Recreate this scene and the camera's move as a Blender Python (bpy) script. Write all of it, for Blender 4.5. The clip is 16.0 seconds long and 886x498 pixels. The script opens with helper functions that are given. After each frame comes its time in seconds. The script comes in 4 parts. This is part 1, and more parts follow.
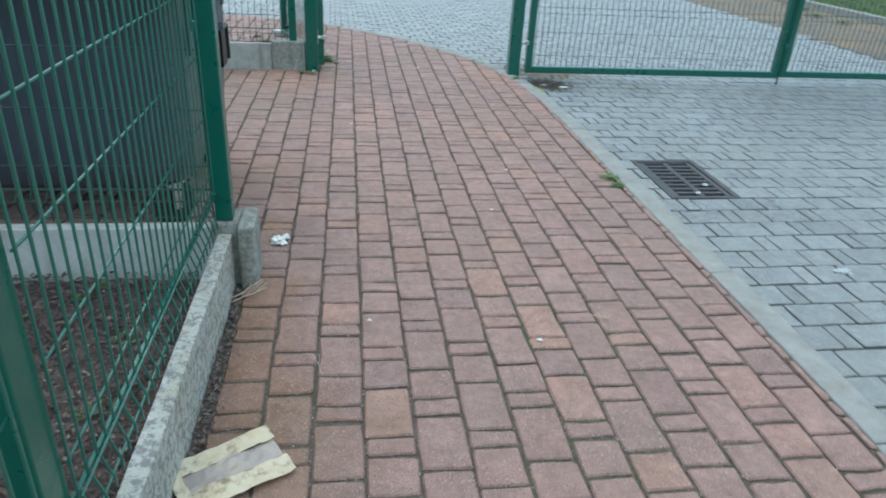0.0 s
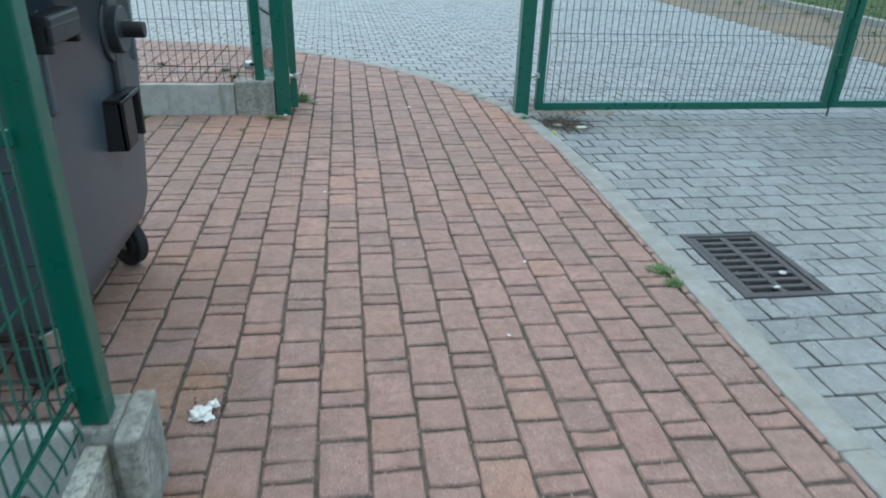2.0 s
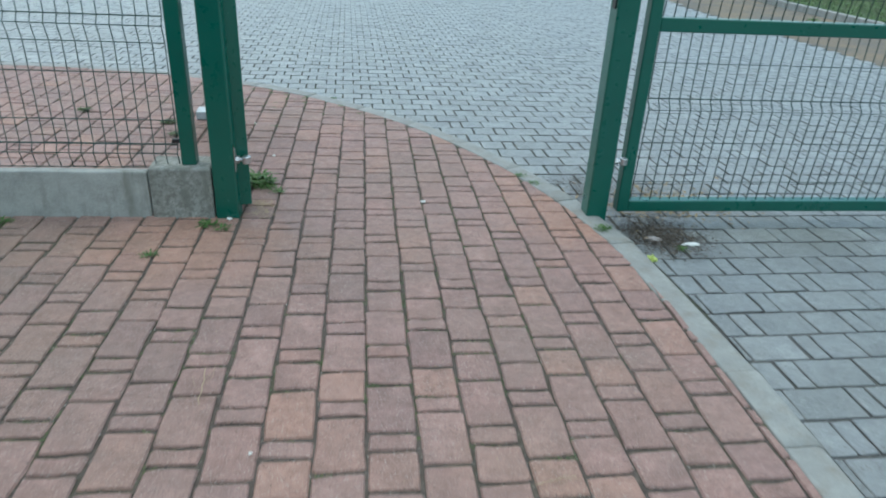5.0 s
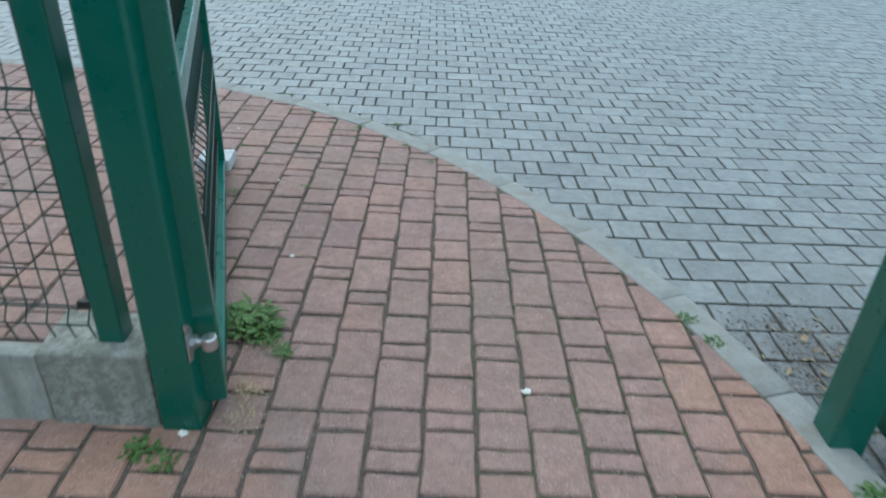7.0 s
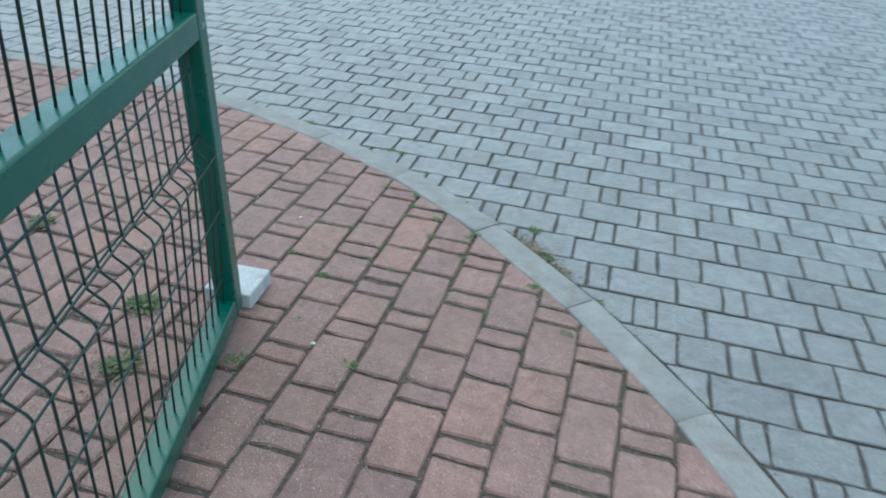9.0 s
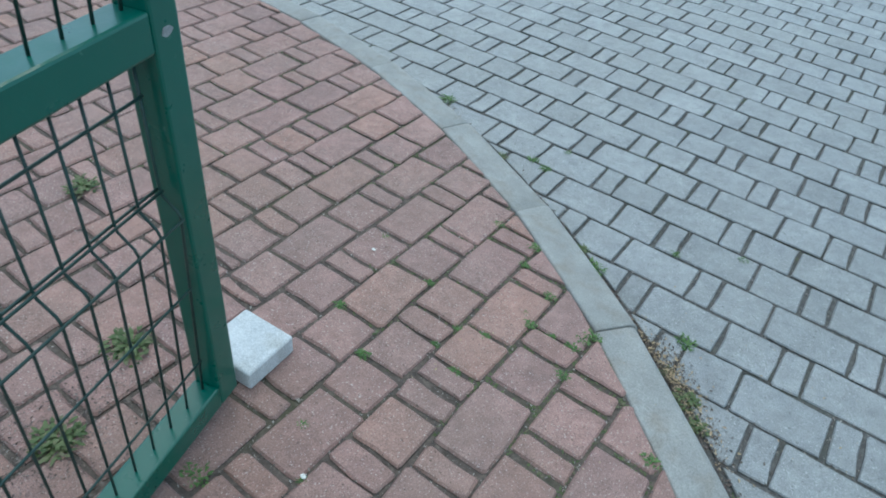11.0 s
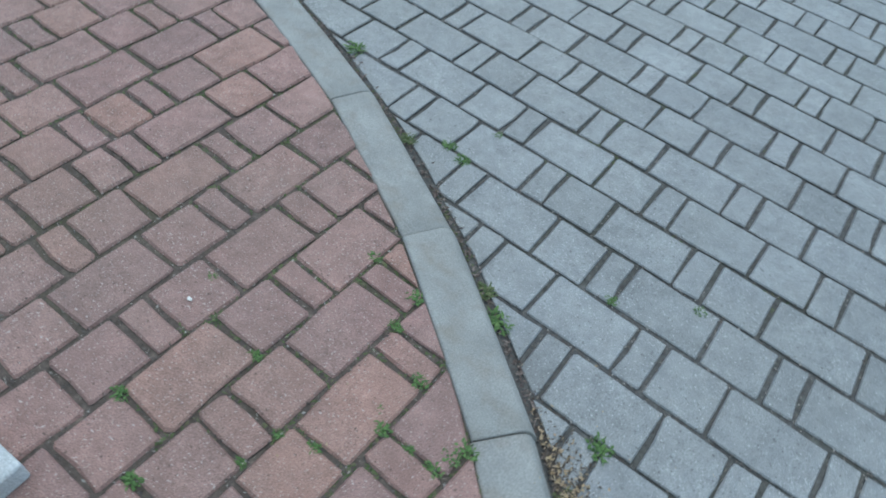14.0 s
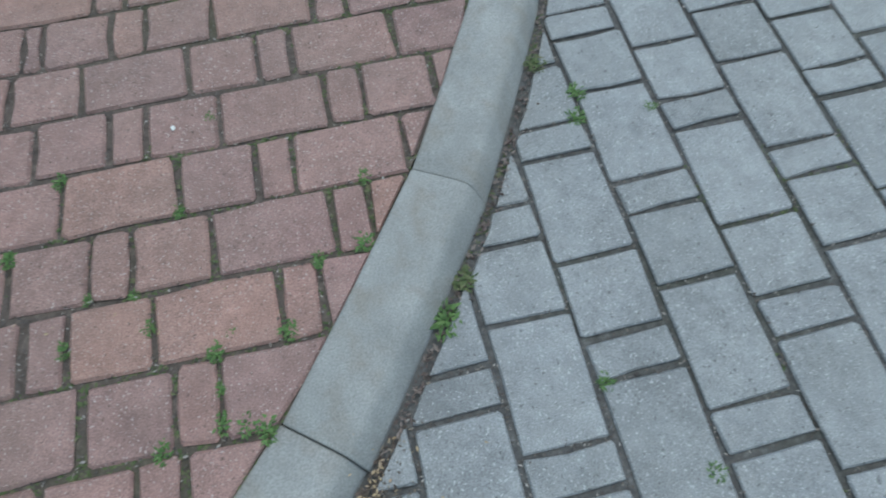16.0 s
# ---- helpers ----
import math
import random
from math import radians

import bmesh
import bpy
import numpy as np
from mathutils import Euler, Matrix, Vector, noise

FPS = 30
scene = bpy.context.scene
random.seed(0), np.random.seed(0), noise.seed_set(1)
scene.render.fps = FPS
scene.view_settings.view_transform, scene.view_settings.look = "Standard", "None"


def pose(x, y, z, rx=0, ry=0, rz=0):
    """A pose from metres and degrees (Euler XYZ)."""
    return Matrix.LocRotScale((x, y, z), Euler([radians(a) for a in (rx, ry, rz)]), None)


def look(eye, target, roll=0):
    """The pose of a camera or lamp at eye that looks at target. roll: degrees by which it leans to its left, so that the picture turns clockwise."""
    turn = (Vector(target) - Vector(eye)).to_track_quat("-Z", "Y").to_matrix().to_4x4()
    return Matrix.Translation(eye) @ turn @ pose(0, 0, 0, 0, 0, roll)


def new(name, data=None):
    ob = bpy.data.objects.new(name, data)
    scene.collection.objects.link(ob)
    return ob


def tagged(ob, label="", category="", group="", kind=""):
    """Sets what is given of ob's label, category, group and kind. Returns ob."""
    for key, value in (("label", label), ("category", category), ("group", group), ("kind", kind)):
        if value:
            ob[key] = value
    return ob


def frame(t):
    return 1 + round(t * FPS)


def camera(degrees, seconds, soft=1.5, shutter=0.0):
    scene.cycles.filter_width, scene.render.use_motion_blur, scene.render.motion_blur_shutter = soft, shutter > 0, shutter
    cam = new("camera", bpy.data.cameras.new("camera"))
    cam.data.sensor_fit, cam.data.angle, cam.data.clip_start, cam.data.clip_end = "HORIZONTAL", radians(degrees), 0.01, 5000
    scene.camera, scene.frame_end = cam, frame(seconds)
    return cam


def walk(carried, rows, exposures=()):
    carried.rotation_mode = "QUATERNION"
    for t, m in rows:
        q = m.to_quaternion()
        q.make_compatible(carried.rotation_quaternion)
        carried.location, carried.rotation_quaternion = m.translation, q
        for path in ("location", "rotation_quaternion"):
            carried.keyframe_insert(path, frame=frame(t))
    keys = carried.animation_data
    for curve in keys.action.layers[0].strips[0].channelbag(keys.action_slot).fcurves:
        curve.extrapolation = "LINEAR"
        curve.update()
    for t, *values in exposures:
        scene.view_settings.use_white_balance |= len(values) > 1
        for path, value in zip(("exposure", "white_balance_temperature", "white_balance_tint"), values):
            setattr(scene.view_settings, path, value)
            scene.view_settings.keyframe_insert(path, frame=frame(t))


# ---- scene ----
cam = camera(65.8, 16.0, soft=1.8, shutter=0.4)
PATH = [
    (0, (-0.309, -0.463, 1.297), (-0.044, 1.304, 0.4), 3.2),
    (0.5, (-0.228, -0.321, 1.305), (-0.079, 1.448, 0.384), 4.0),
    (1, (-0.227, -0.069, 1.293), (-0.077, 1.694, 0.361), 1.7),
    (1.5, (-0.255, 0.203, 1.295), (-0.004, 1.978, 0.407), 1.8),
    (2, (-0.173, 0.549, 1.307), (0.092, 2.327, 0.43), 2.0),
    (2.5, (-0.204, 0.834, 1.288), (0.076, 2.593, 0.378), 3.0),
    (3, (-0.253, 1.151, 1.302), (0.055, 2.911, 0.402), 2.6),
    (3.5, (-0.154, 1.47, 1.312), (0.152, 3.239, 0.429), 2.3),
    (3.7, (-0.133, 1.572, 1.294), (0.186, 3.345, 0.423), 3.4),
    (5.8, (0.039, 3.174, 1.278), (0.229, 4.943, 0.365), 2.1),
    (6, (0.043, 3.335, 1.262), (0.223, 5.094, 0.327), 2.1),
    (6.5, (0.087, 3.738, 1.298), (0.169, 5.474, 0.307), 2.6),
    (7, (0.013, 4.151, 1.309), (0.034, 5.878, 0.3), 2.9),
    (7.5, (0.024, 4.512, 1.269), (0.004, 6.262, 0.302), 2.3),
    (8, (0.045, 4.925, 1.294), (-0.137, 6.654, 0.307), 3.9),
    (8.5, (-0.025, 5.278, 1.313), (-0.289, 6.988, 0.31), 3.8),
    (9, (-0.007, 5.616, 1.267), (-0.429, 7.245, 0.187), 3.7),
    (9.5, (-0.033, 5.858, 1.233), (-0.687, 7.34, 0.06), 4.1),
    (10, (-0.13, 6.111, 1.235), (-0.768, 7.57, 0.025), 7.5),
    (10.2, (-0.133, 6.198, 1.246), (-0.819, 7.617, 0.014), 7.4),
    (12.3, (-0.156, 6.675, 1.25), (-1.084, 7.841, -0.085), 9.4),
    (12.5, (-0.135, 6.723, 1.231), (-1.097, 7.864, -0.1), 9.6),
    (13, (-0.162, 6.876, 1.218), (-0.931, 8.061, -0.198), 9.6),
    (13.5, (-0.278, 6.978, 1.203), (-0.83, 8.231, -0.255), 11.4),
    (14, (-0.26, 7.152, 1.196), (-0.897, 8.25, -0.35), 11.0),
    (14.5, (-0.193, 7.369, 1.198), (-0.868, 8.347, -0.411), 11.5),
    (15, (-0.258, 7.579, 1.173), (-0.977, 8.392, -0.507), 12.9),
    (15.5, (-0.177, 7.814, 1.081), (-1.052, 8.225, -0.67), 12.0),
    (16, (-0.125, 7.907, 1.044), (-1.044, 8.044, -0.727), -4.3),
]
EXPOSURES = [(0, 1.2, 6250, -8), (3.5, 1.12, 6300, -9), (6, 1.03, 6200, -9), (10, 1.0, 5950, -8), (13, 0.92, 5900, -6), (16, 0.82, 6200, -4)]
walk(cam, [(t, look(eye, target, roll)) for t, eye, target, roll in PATH], EXPOSURES)
SKY, SUN = 0.12, 0.8
BIN_X1B, BIN_X1T, TRUN_Y, TRUN_Z = -0.96, -0.92, 0.215, 0.94

# ---- light: an overcast evening sky ----
world = bpy.data.worlds.new("world")
scene.world = world
world.use_nodes = True
wn = world.node_tree.nodes
sky = wn.new("ShaderNodeTexSky")
sky.sky_type = "NISHITA"
sky.sun_disc = False
sky.sun_elevation = radians(60)
sky.sun_rotation = radians(325)
sky.dust_density = 2.0
sky.ozone_density = 1.6
world.node_tree.links.new(sky.outputs[0], wn["Background"].inputs[0])
wn["Background"].inputs[1].default_value = SKY
sun_data = bpy.data.lights.new("sun", "SUN")
sun_data.energy = SUN
sun_data.angle = radians(90)
sun_data.color = (1.0, 0.98, 0.95)
sun = new("sun", sun_data)
sun.matrix_world = look((2.6, 0.4, 10), (0, 4, 0))

# ---- materials ----


class Mat:
    """A node material with a few shorthands."""

    def __init__(self, name, rough=0.8, metal=0.0, spec=0.4):
        self.m = bpy.data.materials.new(name)
        self.m.use_nodes = True
        self.t = self.m.node_tree
        self.b = self.t.nodes["Principled BSDF"]
        self.b.inputs["Roughness"].default_value = rough
        self.b.inputs["Metallic"].default_value = metal
        self.b.inputs["Specular IOR Level"].default_value = spec
        self.geo = self.t.nodes.new("ShaderNodeNewGeometry")
        self.pos = self.geo.outputs["Position"]

    def link(self, a, b):
        self.t.links.new(a, b)

    def noise(self, scale, detail=4, rough=0.6, stretch=None):
        n = self.t.nodes.new("ShaderNodeTexNoise")
        n.inputs["Scale"].default_value = scale
        n.inputs["Detail"].default_value = detail
        n.inputs["Roughness"].default_value = rough
        v = self.pos
        if stretch:
            mp = self.t.nodes.new("ShaderNodeMapping")
            mp.inputs["Scale"].default_value = stretch
            self.link(v, mp.inputs["Vector"])
            v = mp.outputs[0]
        self.link(v, n.inputs["Vector"])
        return n.outputs[0]

    def ramp(self, fac, *stops):
        r = self.t.nodes.new("ShaderNodeValToRGB")
        e = r.color_ramp.elements
        while len(e) < len(stops):
            e.new(0.5)
        for el, (p, c) in zip(e, stops):
            el.position = p
            el.color = (*c, 1) if len(c) == 3 else c
        self.link(fac, r.inputs[0])
        return r.outputs[0]

    def mix(self, fac, a, b, mode="MIX"):
        n = self.t.nodes.new("ShaderNodeMix")
        n.data_type, n.blend_type = "RGBA", mode
        for s, v in ((n.inputs[0], fac), (n.inputs[6], a), (n.inputs[7], b)):
            if isinstance(v, bpy.types.NodeSocket):
                self.link(v, s)
            elif isinstance(v, tuple):
                s.default_value = (*v, 1)
            else:
                s.default_value = v
        return n.outputs[2]

    def math(self, op, a, b=0.0):
        n = self.t.nodes.new("ShaderNodeMath")
        n.operation = op
        for s, v in ((n.inputs[0], a), (n.inputs[1], b)):
            if isinstance(v, bpy.types.NodeSocket):
                self.link(v, s)
            else:
                s.default_value = v
        return n.outputs[0]

    def rand(self):
        o = self.t.nodes.new("ShaderNodeObjectInfo").outputs["Random"]
        return self.math("FRACT", self.math("ADD", o, self.geo.outputs["Random Per Island"]))

    def colour(self, c):
        if isinstance(c, tuple):
            self.b.inputs["Base Color"].default_value = (*c, 1)
        else:
            self.link(c, self.b.inputs["Base Color"])
        return self

    def rough(self, v):
        self.link(v, self.b.inputs["Roughness"])
        return self

    def bump(self, h, strength=0.3, dist=0.002):
        n = self.t.nodes.new("ShaderNodeBump")
        n.inputs["Strength"].default_value = strength
        n.inputs["Distance"].default_value = dist
        self.link(h, n.inputs["Height"])
        self.link(n.outputs[0], self.b.inputs["Normal"])
        return self


def grey(v):
    return (v, v, v)


def paver_material(name, tones, dirt, lichen, rough_lo, rough_hi, spec, rust=None, stains_and_dulling=()):
    m = Mat(name, 0.8, spec=spec)
    base = m.ramp(m.rand(), *tones)
    cloud = m.noise(7, 3)
    base = m.mix(0.6, base, m.ramp(cloud, (0.3, grey(0.36)), (0.7, grey(0.64))), "OVERLAY")
    patch = m.ramp(m.noise(1.3, 5, 0.65), (0.42, grey(0)), (0.68, grey(0.75)))
    base = m.mix(patch, base, dirt)
    for x, y, r, col in stains_and_dulling:
        d = m.t.nodes.new("ShaderNodeVectorMath")
        d.operation = "DISTANCE"
        d.inputs[1].default_value = (x, y, 0)
        m.link(m.pos, d.inputs[0])
        far = m.math("ADD", m.math("DIVIDE", d.outputs["Value"], r), m.math("MULTIPLY", m.math("SUBTRACT", m.noise(4.5, 5, 0.7), 0.5), 1.6))
        base = m.mix(m.ramp(far, (0.45, grey(0.34)), (1.0, grey(0))), base, col)
    if rust:
        base = m.mix(m.ramp(m.noise(0.75, 3, 0.55), (0.54, grey(0)), (0.68, grey(0.5))), base, rust)
    speck = m.noise(420, 2, 0.5)
    base = m.mix(0.42, base, m.ramp(speck, (0.3, grey(0.12)), (0.5, grey(0.5)), (0.7, grey(0.88))), "OVERLAY")
    pits = m.ramp(m.noise(130, 2, 0.5), (0.29, grey(0.8)), (0.33, grey(0)))
    base = m.mix(pits, base, tuple(0.35 * v for v in dirt))
    blotch = m.ramp(m.noise(28, 5, 0.7), (0.35, grey(0.36)), (0.65, grey(0.62)))
    base = m.mix(0.45, base, blotch, "OVERLAY")
    fleck = m.ramp(m.noise(230, 1, 0.4), (0.67, grey(0)), (0.7, grey(0.75)))
    base = m.mix(fleck, base, lichen)
    m.colour(base)
    m.rough(m.ramp(m.noise(11, 4), (0.3, grey(rough_lo)), (0.7, grey(rough_hi))))
    return m.bump(m.math("ADD", m.noise(260, 3), m.math("MULTIPLY", m.noise(45, 3), 0.8)), 0.8, 0.003).m


RED = paver_material("red_concrete", ((0.0, (0.252, 0.158, 0.14)), (0.15, (0.275, 0.172, 0.152)), (0.35, (0.31, 0.193, 0.166)), (0.55, (0.295, 0.18, 0.155)), (0.72, (0.282, 0.174, 0.154)),
                     (0.86, (0.308, 0.184, 0.152)), (0.95, (0.33, 0.196, 0.158)), (1.0, (0.345, 0.2, 0.154))), (0.24, 0.165, 0.138), (0.5, 0.43, 0.39), 0.58, 0.8, 0.42, (0.32, 0.2, 0.148),
                     ((-0.75, 5.2, 0.5, (0.42, 0.21, 0.125)), (1.0, 5.45, 0.42, (0.42, 0.21, 0.13)), (-0.68, 1.75, 0.26, (0.2, 0.095, 0.02)), (-0.68, 1.45, 0.3, (0.2, 0.095, 0.02)), (-0.66, 1.1, 0.34, (0.19, 0.09, 0.025)), (-0.6, 0.8, 0.5, (0.15, 0.095, 0.05)), (-0.72, 2.3, 0.22, (0.26, 0.14, 0.04)), (-1.5, 5.2, 0.7, (0.15, 0.11, 0.085)), (-1.0, 3.0, 0.5, (0.3, 0.16, 0.08)), (-1.5, 4.5, 1.1, (0.2, 0.145, 0.115)), (-0.75, 6.75, 0.45, (0.21, 0.13, 0.1))))
# last two patches: a bluish dark smear, with duller gloss put into the colour
GREY = paver_material("grey_concrete", ((0.0, (0.185, 0.193, 0.193)), (0.4, (0.24, 0.249, 0.247)), (0.75, (0.22, 0.229, 0.231)), (1.0, (0.268, 0.277, 0.273))),
                      (0.225, 0.232, 0.222), (0.45, 0.46, 0.45), 0.3, 0.5, 0.65, None,
                      ((1.36, 5.9, 0.5, (0.05, 0.04, 0.03)), (1.45, 5.38, 0.36, (0.05, 0.04, 0.03)), (2.1, 5.35, 0.5, (0.09, 0.085, 0.06)), (3.4, 4.6, 1.2, (0.12, 0.12, 0.12)), (4.4, 4.9, 1.3, (0.09, 0.095, 0.1))))


def concrete(name, lo, hi, stain, rough=0.85, spots=None):
    m = Mat(name, rough, spec=0.35)
    base = m.ramp(m.noise(9, 5, 0.65), (0.3, lo), (0.7, hi))
    streak = m.ramp(m.noise(1, 5, 0.6, (14, 14, 2.5)), (0.48, grey(0)), (0.7, grey(0.7)))
    base = m.mix(streak, base, stain)
    base = m.mix(0.45, base, m.ramp(m.noise(330, 2), (0.3, grey(0.25)), (0.7, grey(0.75))), "OVERLAY")
    if spots:
        base = m.mix(m.ramp(m.noise(42, 6, 0.78), (0.48, grey(0)), (0.56, grey(0.85))), base, spots)
    m.colour(base)
    return m.bump(m.math("ADD", m.noise(180, 4), m.noise(30, 3)), 0.5, 0.003).m


KERB = concrete("kerb_concrete", (0.235, 0.237, 0.224), (0.33, 0.332, 0.315), (0.23, 0.21, 0.178), 0.7)
PLINTH = concrete("weathered_concrete", (0.29, 0.295, 0.272), (0.43, 0.43, 0.4), (0.14, 0.145, 0.11))
LICHEN = concrete("lichen_concrete", (0.39, 0.39, 0.345), (0.52, 0.51, 0.46), (0.4, 0.37, 0.25), 0.9, (0.19, 0.185, 0.185))
BASE = concrete("pale_base_concrete", (0.4, 0.405, 0.385), (0.54, 0.54, 0.51), (0.3, 0.3, 0.26))
PIER = concrete("stained_concrete", (0.24, 0.242, 0.215), (0.4, 0.395, 0.36), (0.11, 0.11, 0.085), 0.85, (0.18, 0.178, 0.155))
PALE = concrete("pale_concrete", (0.43, 0.45, 0.46), (0.58, 0.6, 0.6), (0.36, 0.36, 0.34))


def painted(name, c, dark, rough=0.26, coat=0.8):
    m = Mat(name, rough, spec=0.45)
    m.b.inputs["Coat Weight"].default_value = coat
    m.b.inputs["Coat Roughness"].default_value = 0.16
    m.b.inputs["Coat IOR"].default_value = 1.6
    base = m.mix(m.ramp(m.noise(5, 4), (0.4, grey(0)), (0.75, grey(0.6))), c, dark)
    base = m.mix(m.ramp(m.noise(70, 3, 0.7), (0.68, grey(0)), (0.74, grey(0.35))), base, (0.16, 0.3, 0.25))
    m.colour(base)
    m.rough(m.ramp(m.noise(18, 4), (0.3, grey(rough - 0.08)), (0.7, grey(rough + 0.12))))
    return m.bump(m.noise(240, 2), 0.12, 0.001).m


GREEN = painted("green_paint", (0.003, 0.1, 0.068), (0.003, 0.082, 0.058), 0.32, 0.3)
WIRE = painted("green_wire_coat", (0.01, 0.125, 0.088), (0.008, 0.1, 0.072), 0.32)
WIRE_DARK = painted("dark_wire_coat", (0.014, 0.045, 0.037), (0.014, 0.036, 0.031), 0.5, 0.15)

zinc = Mat("zinc", 0.38, 1.0)
zinc.colour(zinc.ramp(zinc.noise(60, 3), (0.3, grey(0.42)), (0.7, grey(0.7))))
ZINC = zinc.bump(zinc.noise(150, 2), 0.15, 0.001).m
iron = Mat("cast_iron", 0.6, 0.0)
iron.colour(iron.mix(iron.ramp(iron.noise(25, 5, 0.7), (0.5, grey(0)), (0.65, grey(0.6))), (0.068, 0.067, 0.071), (0.11, 0.092, 0.084)))
IRON = iron.bump(iron.noise(220, 3), 0.4, 0.002).m
plastic = Mat("dark_grey_plastic", 0.34, spec=0.55)
plastic.colour(plastic.mix(plastic.ramp(plastic.noise(6, 5, 0.7), (0.45, grey(0)), (0.75, grey(0.5))), (0.056, 0.074, 0.093), (0.085, 0.098, 0.113)))
PLASTIC = plastic.bump(plastic.noise(320, 2), 0.15, 0.001).m
MOULD = Mat("dark_moulding", 0.35).colour((0.03, 0.035, 0.042)).m
BLACK = Mat("black_plastic", 0.4).colour((0.018, 0.018, 0.02)).m
RUBBER = Mat("rubber", 0.8).colour((0.02, 0.02, 0.021)).m
PIT_SHADE = Mat("pit_shade_black", 0.9).colour((0.012, 0.012, 0.012)).m

soil = Mat("soil", 0.95, spec=0.2)
sc = soil.ramp(soil.noise(38, 6, 0.7), (0.3, (0.062, 0.05, 0.045)), (0.5, (0.112, 0.094, 0.085)), (0.72, (0.2, 0.168, 0.152)))
soil.colour(soil.mix(soil.ramp(soil.noise(160, 3, 0.6), (0.6, grey(0)), (0.68, grey(0.8))), sc, (0.2, 0.16, 0.14)))
SOIL = soil.bump(soil.math("ADD", soil.noise(45, 6), soil.noise(160, 4)), 1.0, 0.012).m


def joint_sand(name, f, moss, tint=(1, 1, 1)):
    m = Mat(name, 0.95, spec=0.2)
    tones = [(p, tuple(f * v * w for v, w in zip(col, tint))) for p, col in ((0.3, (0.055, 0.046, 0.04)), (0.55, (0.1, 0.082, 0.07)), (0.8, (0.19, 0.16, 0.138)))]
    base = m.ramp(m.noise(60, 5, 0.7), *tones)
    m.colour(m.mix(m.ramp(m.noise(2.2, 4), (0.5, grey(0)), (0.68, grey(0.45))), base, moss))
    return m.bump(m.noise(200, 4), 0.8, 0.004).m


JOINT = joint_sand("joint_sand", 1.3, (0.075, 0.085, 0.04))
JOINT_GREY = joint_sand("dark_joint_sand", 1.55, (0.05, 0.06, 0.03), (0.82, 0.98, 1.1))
sand = Mat("sandy_gravel", 0.95, spec=0.2)
sand.colour(sand.mix(0.5, sand.ramp(sand.noise(1.2, 6, 0.7), (0.35, (0.15, 0.145, 0.135)), (0.6, (0.23, 0.185, 0.135))), sand.ramp(sand.noise(55, 4), (0.3, grey(0.3)), (0.7, grey(0.7))), "OVERLAY"))
SAND = sand.bump(sand.noise(70, 4), 0.8, 0.01).m
land = Mat("grassland", 0.95, spec=0.2)
land.colour(land.ramp(land.noise(0.6, 6), (0.3, (0.05, 0.075, 0.03)), (0.7, (0.1, 0.11, 0.06))))
LAND = land.m


def leafy(name, *tones):
    m = Mat(name, 0.6, spec=0.3)
    m.colour(m.ramp(m.geo.outputs["Random Per Island"], *[(i / (len(tones) - 1), c) for i, c in enumerate(tones)]))
    m.b.inputs["Subsurface Weight"].default_value = 0.0
    return m.m


LEAF = leafy("weed_leaf", (0.055, 0.105, 0.03), (0.09, 0.165, 0.046), (0.125, 0.205, 0.064))
MOSS = leafy("moss", (0.05, 0.078, 0.026), (0.085, 0.12, 0.042), (0.115, 0.14, 0.06), (0.15, 0.135, 0.08))
LITTER = leafy("dry_litter", (0.06, 0.047, 0.042), (0.125, 0.095, 0.082), (0.24, 0.2, 0.175), (0.1, 0.07, 0.064))
EARTH = leafy("dark_earth", (0.07, 0.054, 0.042), (0.1, 0.08, 0.063), (0.14, 0.115, 0.092), (0.085, 0.066, 0.052), (0.26, 0.22, 0.17))
STRAW = leafy("dry_straw", (0.3, 0.22, 0.13), (0.42, 0.33, 0.2), (0.36, 0.27, 0.19))
PAPER = Mat("cream_paper", 0.75, spec=0.3)
pc = PAPER.ramp(PAPER.noise(14, 4), (0.35, (0.56, 0.47, 0.33)), (0.65, (0.62, 0.55, 0.42)))
PAPER = PAPER.colour(PAPER.mix(PAPER.ramp(PAPER.noise(20, 4, 0.7), (0.5, grey(0)), (0.66, grey(0.8))), pc, (0.2, 0.14, 0.09))).m
FILM = Mat("clear_film", 0.2, spec=0.6).colour((0.36, 0.31, 0.28)).m
WHITE = Mat("white_scrap", 0.6).colour((0.75, 0.74, 0.7)).m
TWIG = Mat("dry_twig", 0.8).colour((0.5, 0.4, 0.31)).m

# ---- mesh helpers ----


def empty(name, x=0, y=0, z=0, turn=0):
    ob = new(name)
    ob.empty_display_size = 0.1
    ob.matrix_basis = pose(x, y, z, 0, 0, turn)
    return ob


def part(name, bm, material, parent=None, label=""):
    """Links a bmesh as one mesh object under a thing or a part."""
    me = bpy.data.meshes.new(name)
    bm.to_mesh(me)
    bm.free()
    me.materials.append(material)
    ob = new(name, me)
    ob.parent = parent
    return tagged(ob, label)


def lists(name, verts, faces, material, parent=None, label="", smooth=False):
    me = bpy.data.meshes.new(name)
    me.from_pydata(verts, [], faces)
    me.materials.append(material)
    if smooth:
        me.polygons.foreach_set("use_smooth", [True] * len(me.polygons))
    ob = new(name, me)
    ob.parent = parent
    return tagged(ob, label)


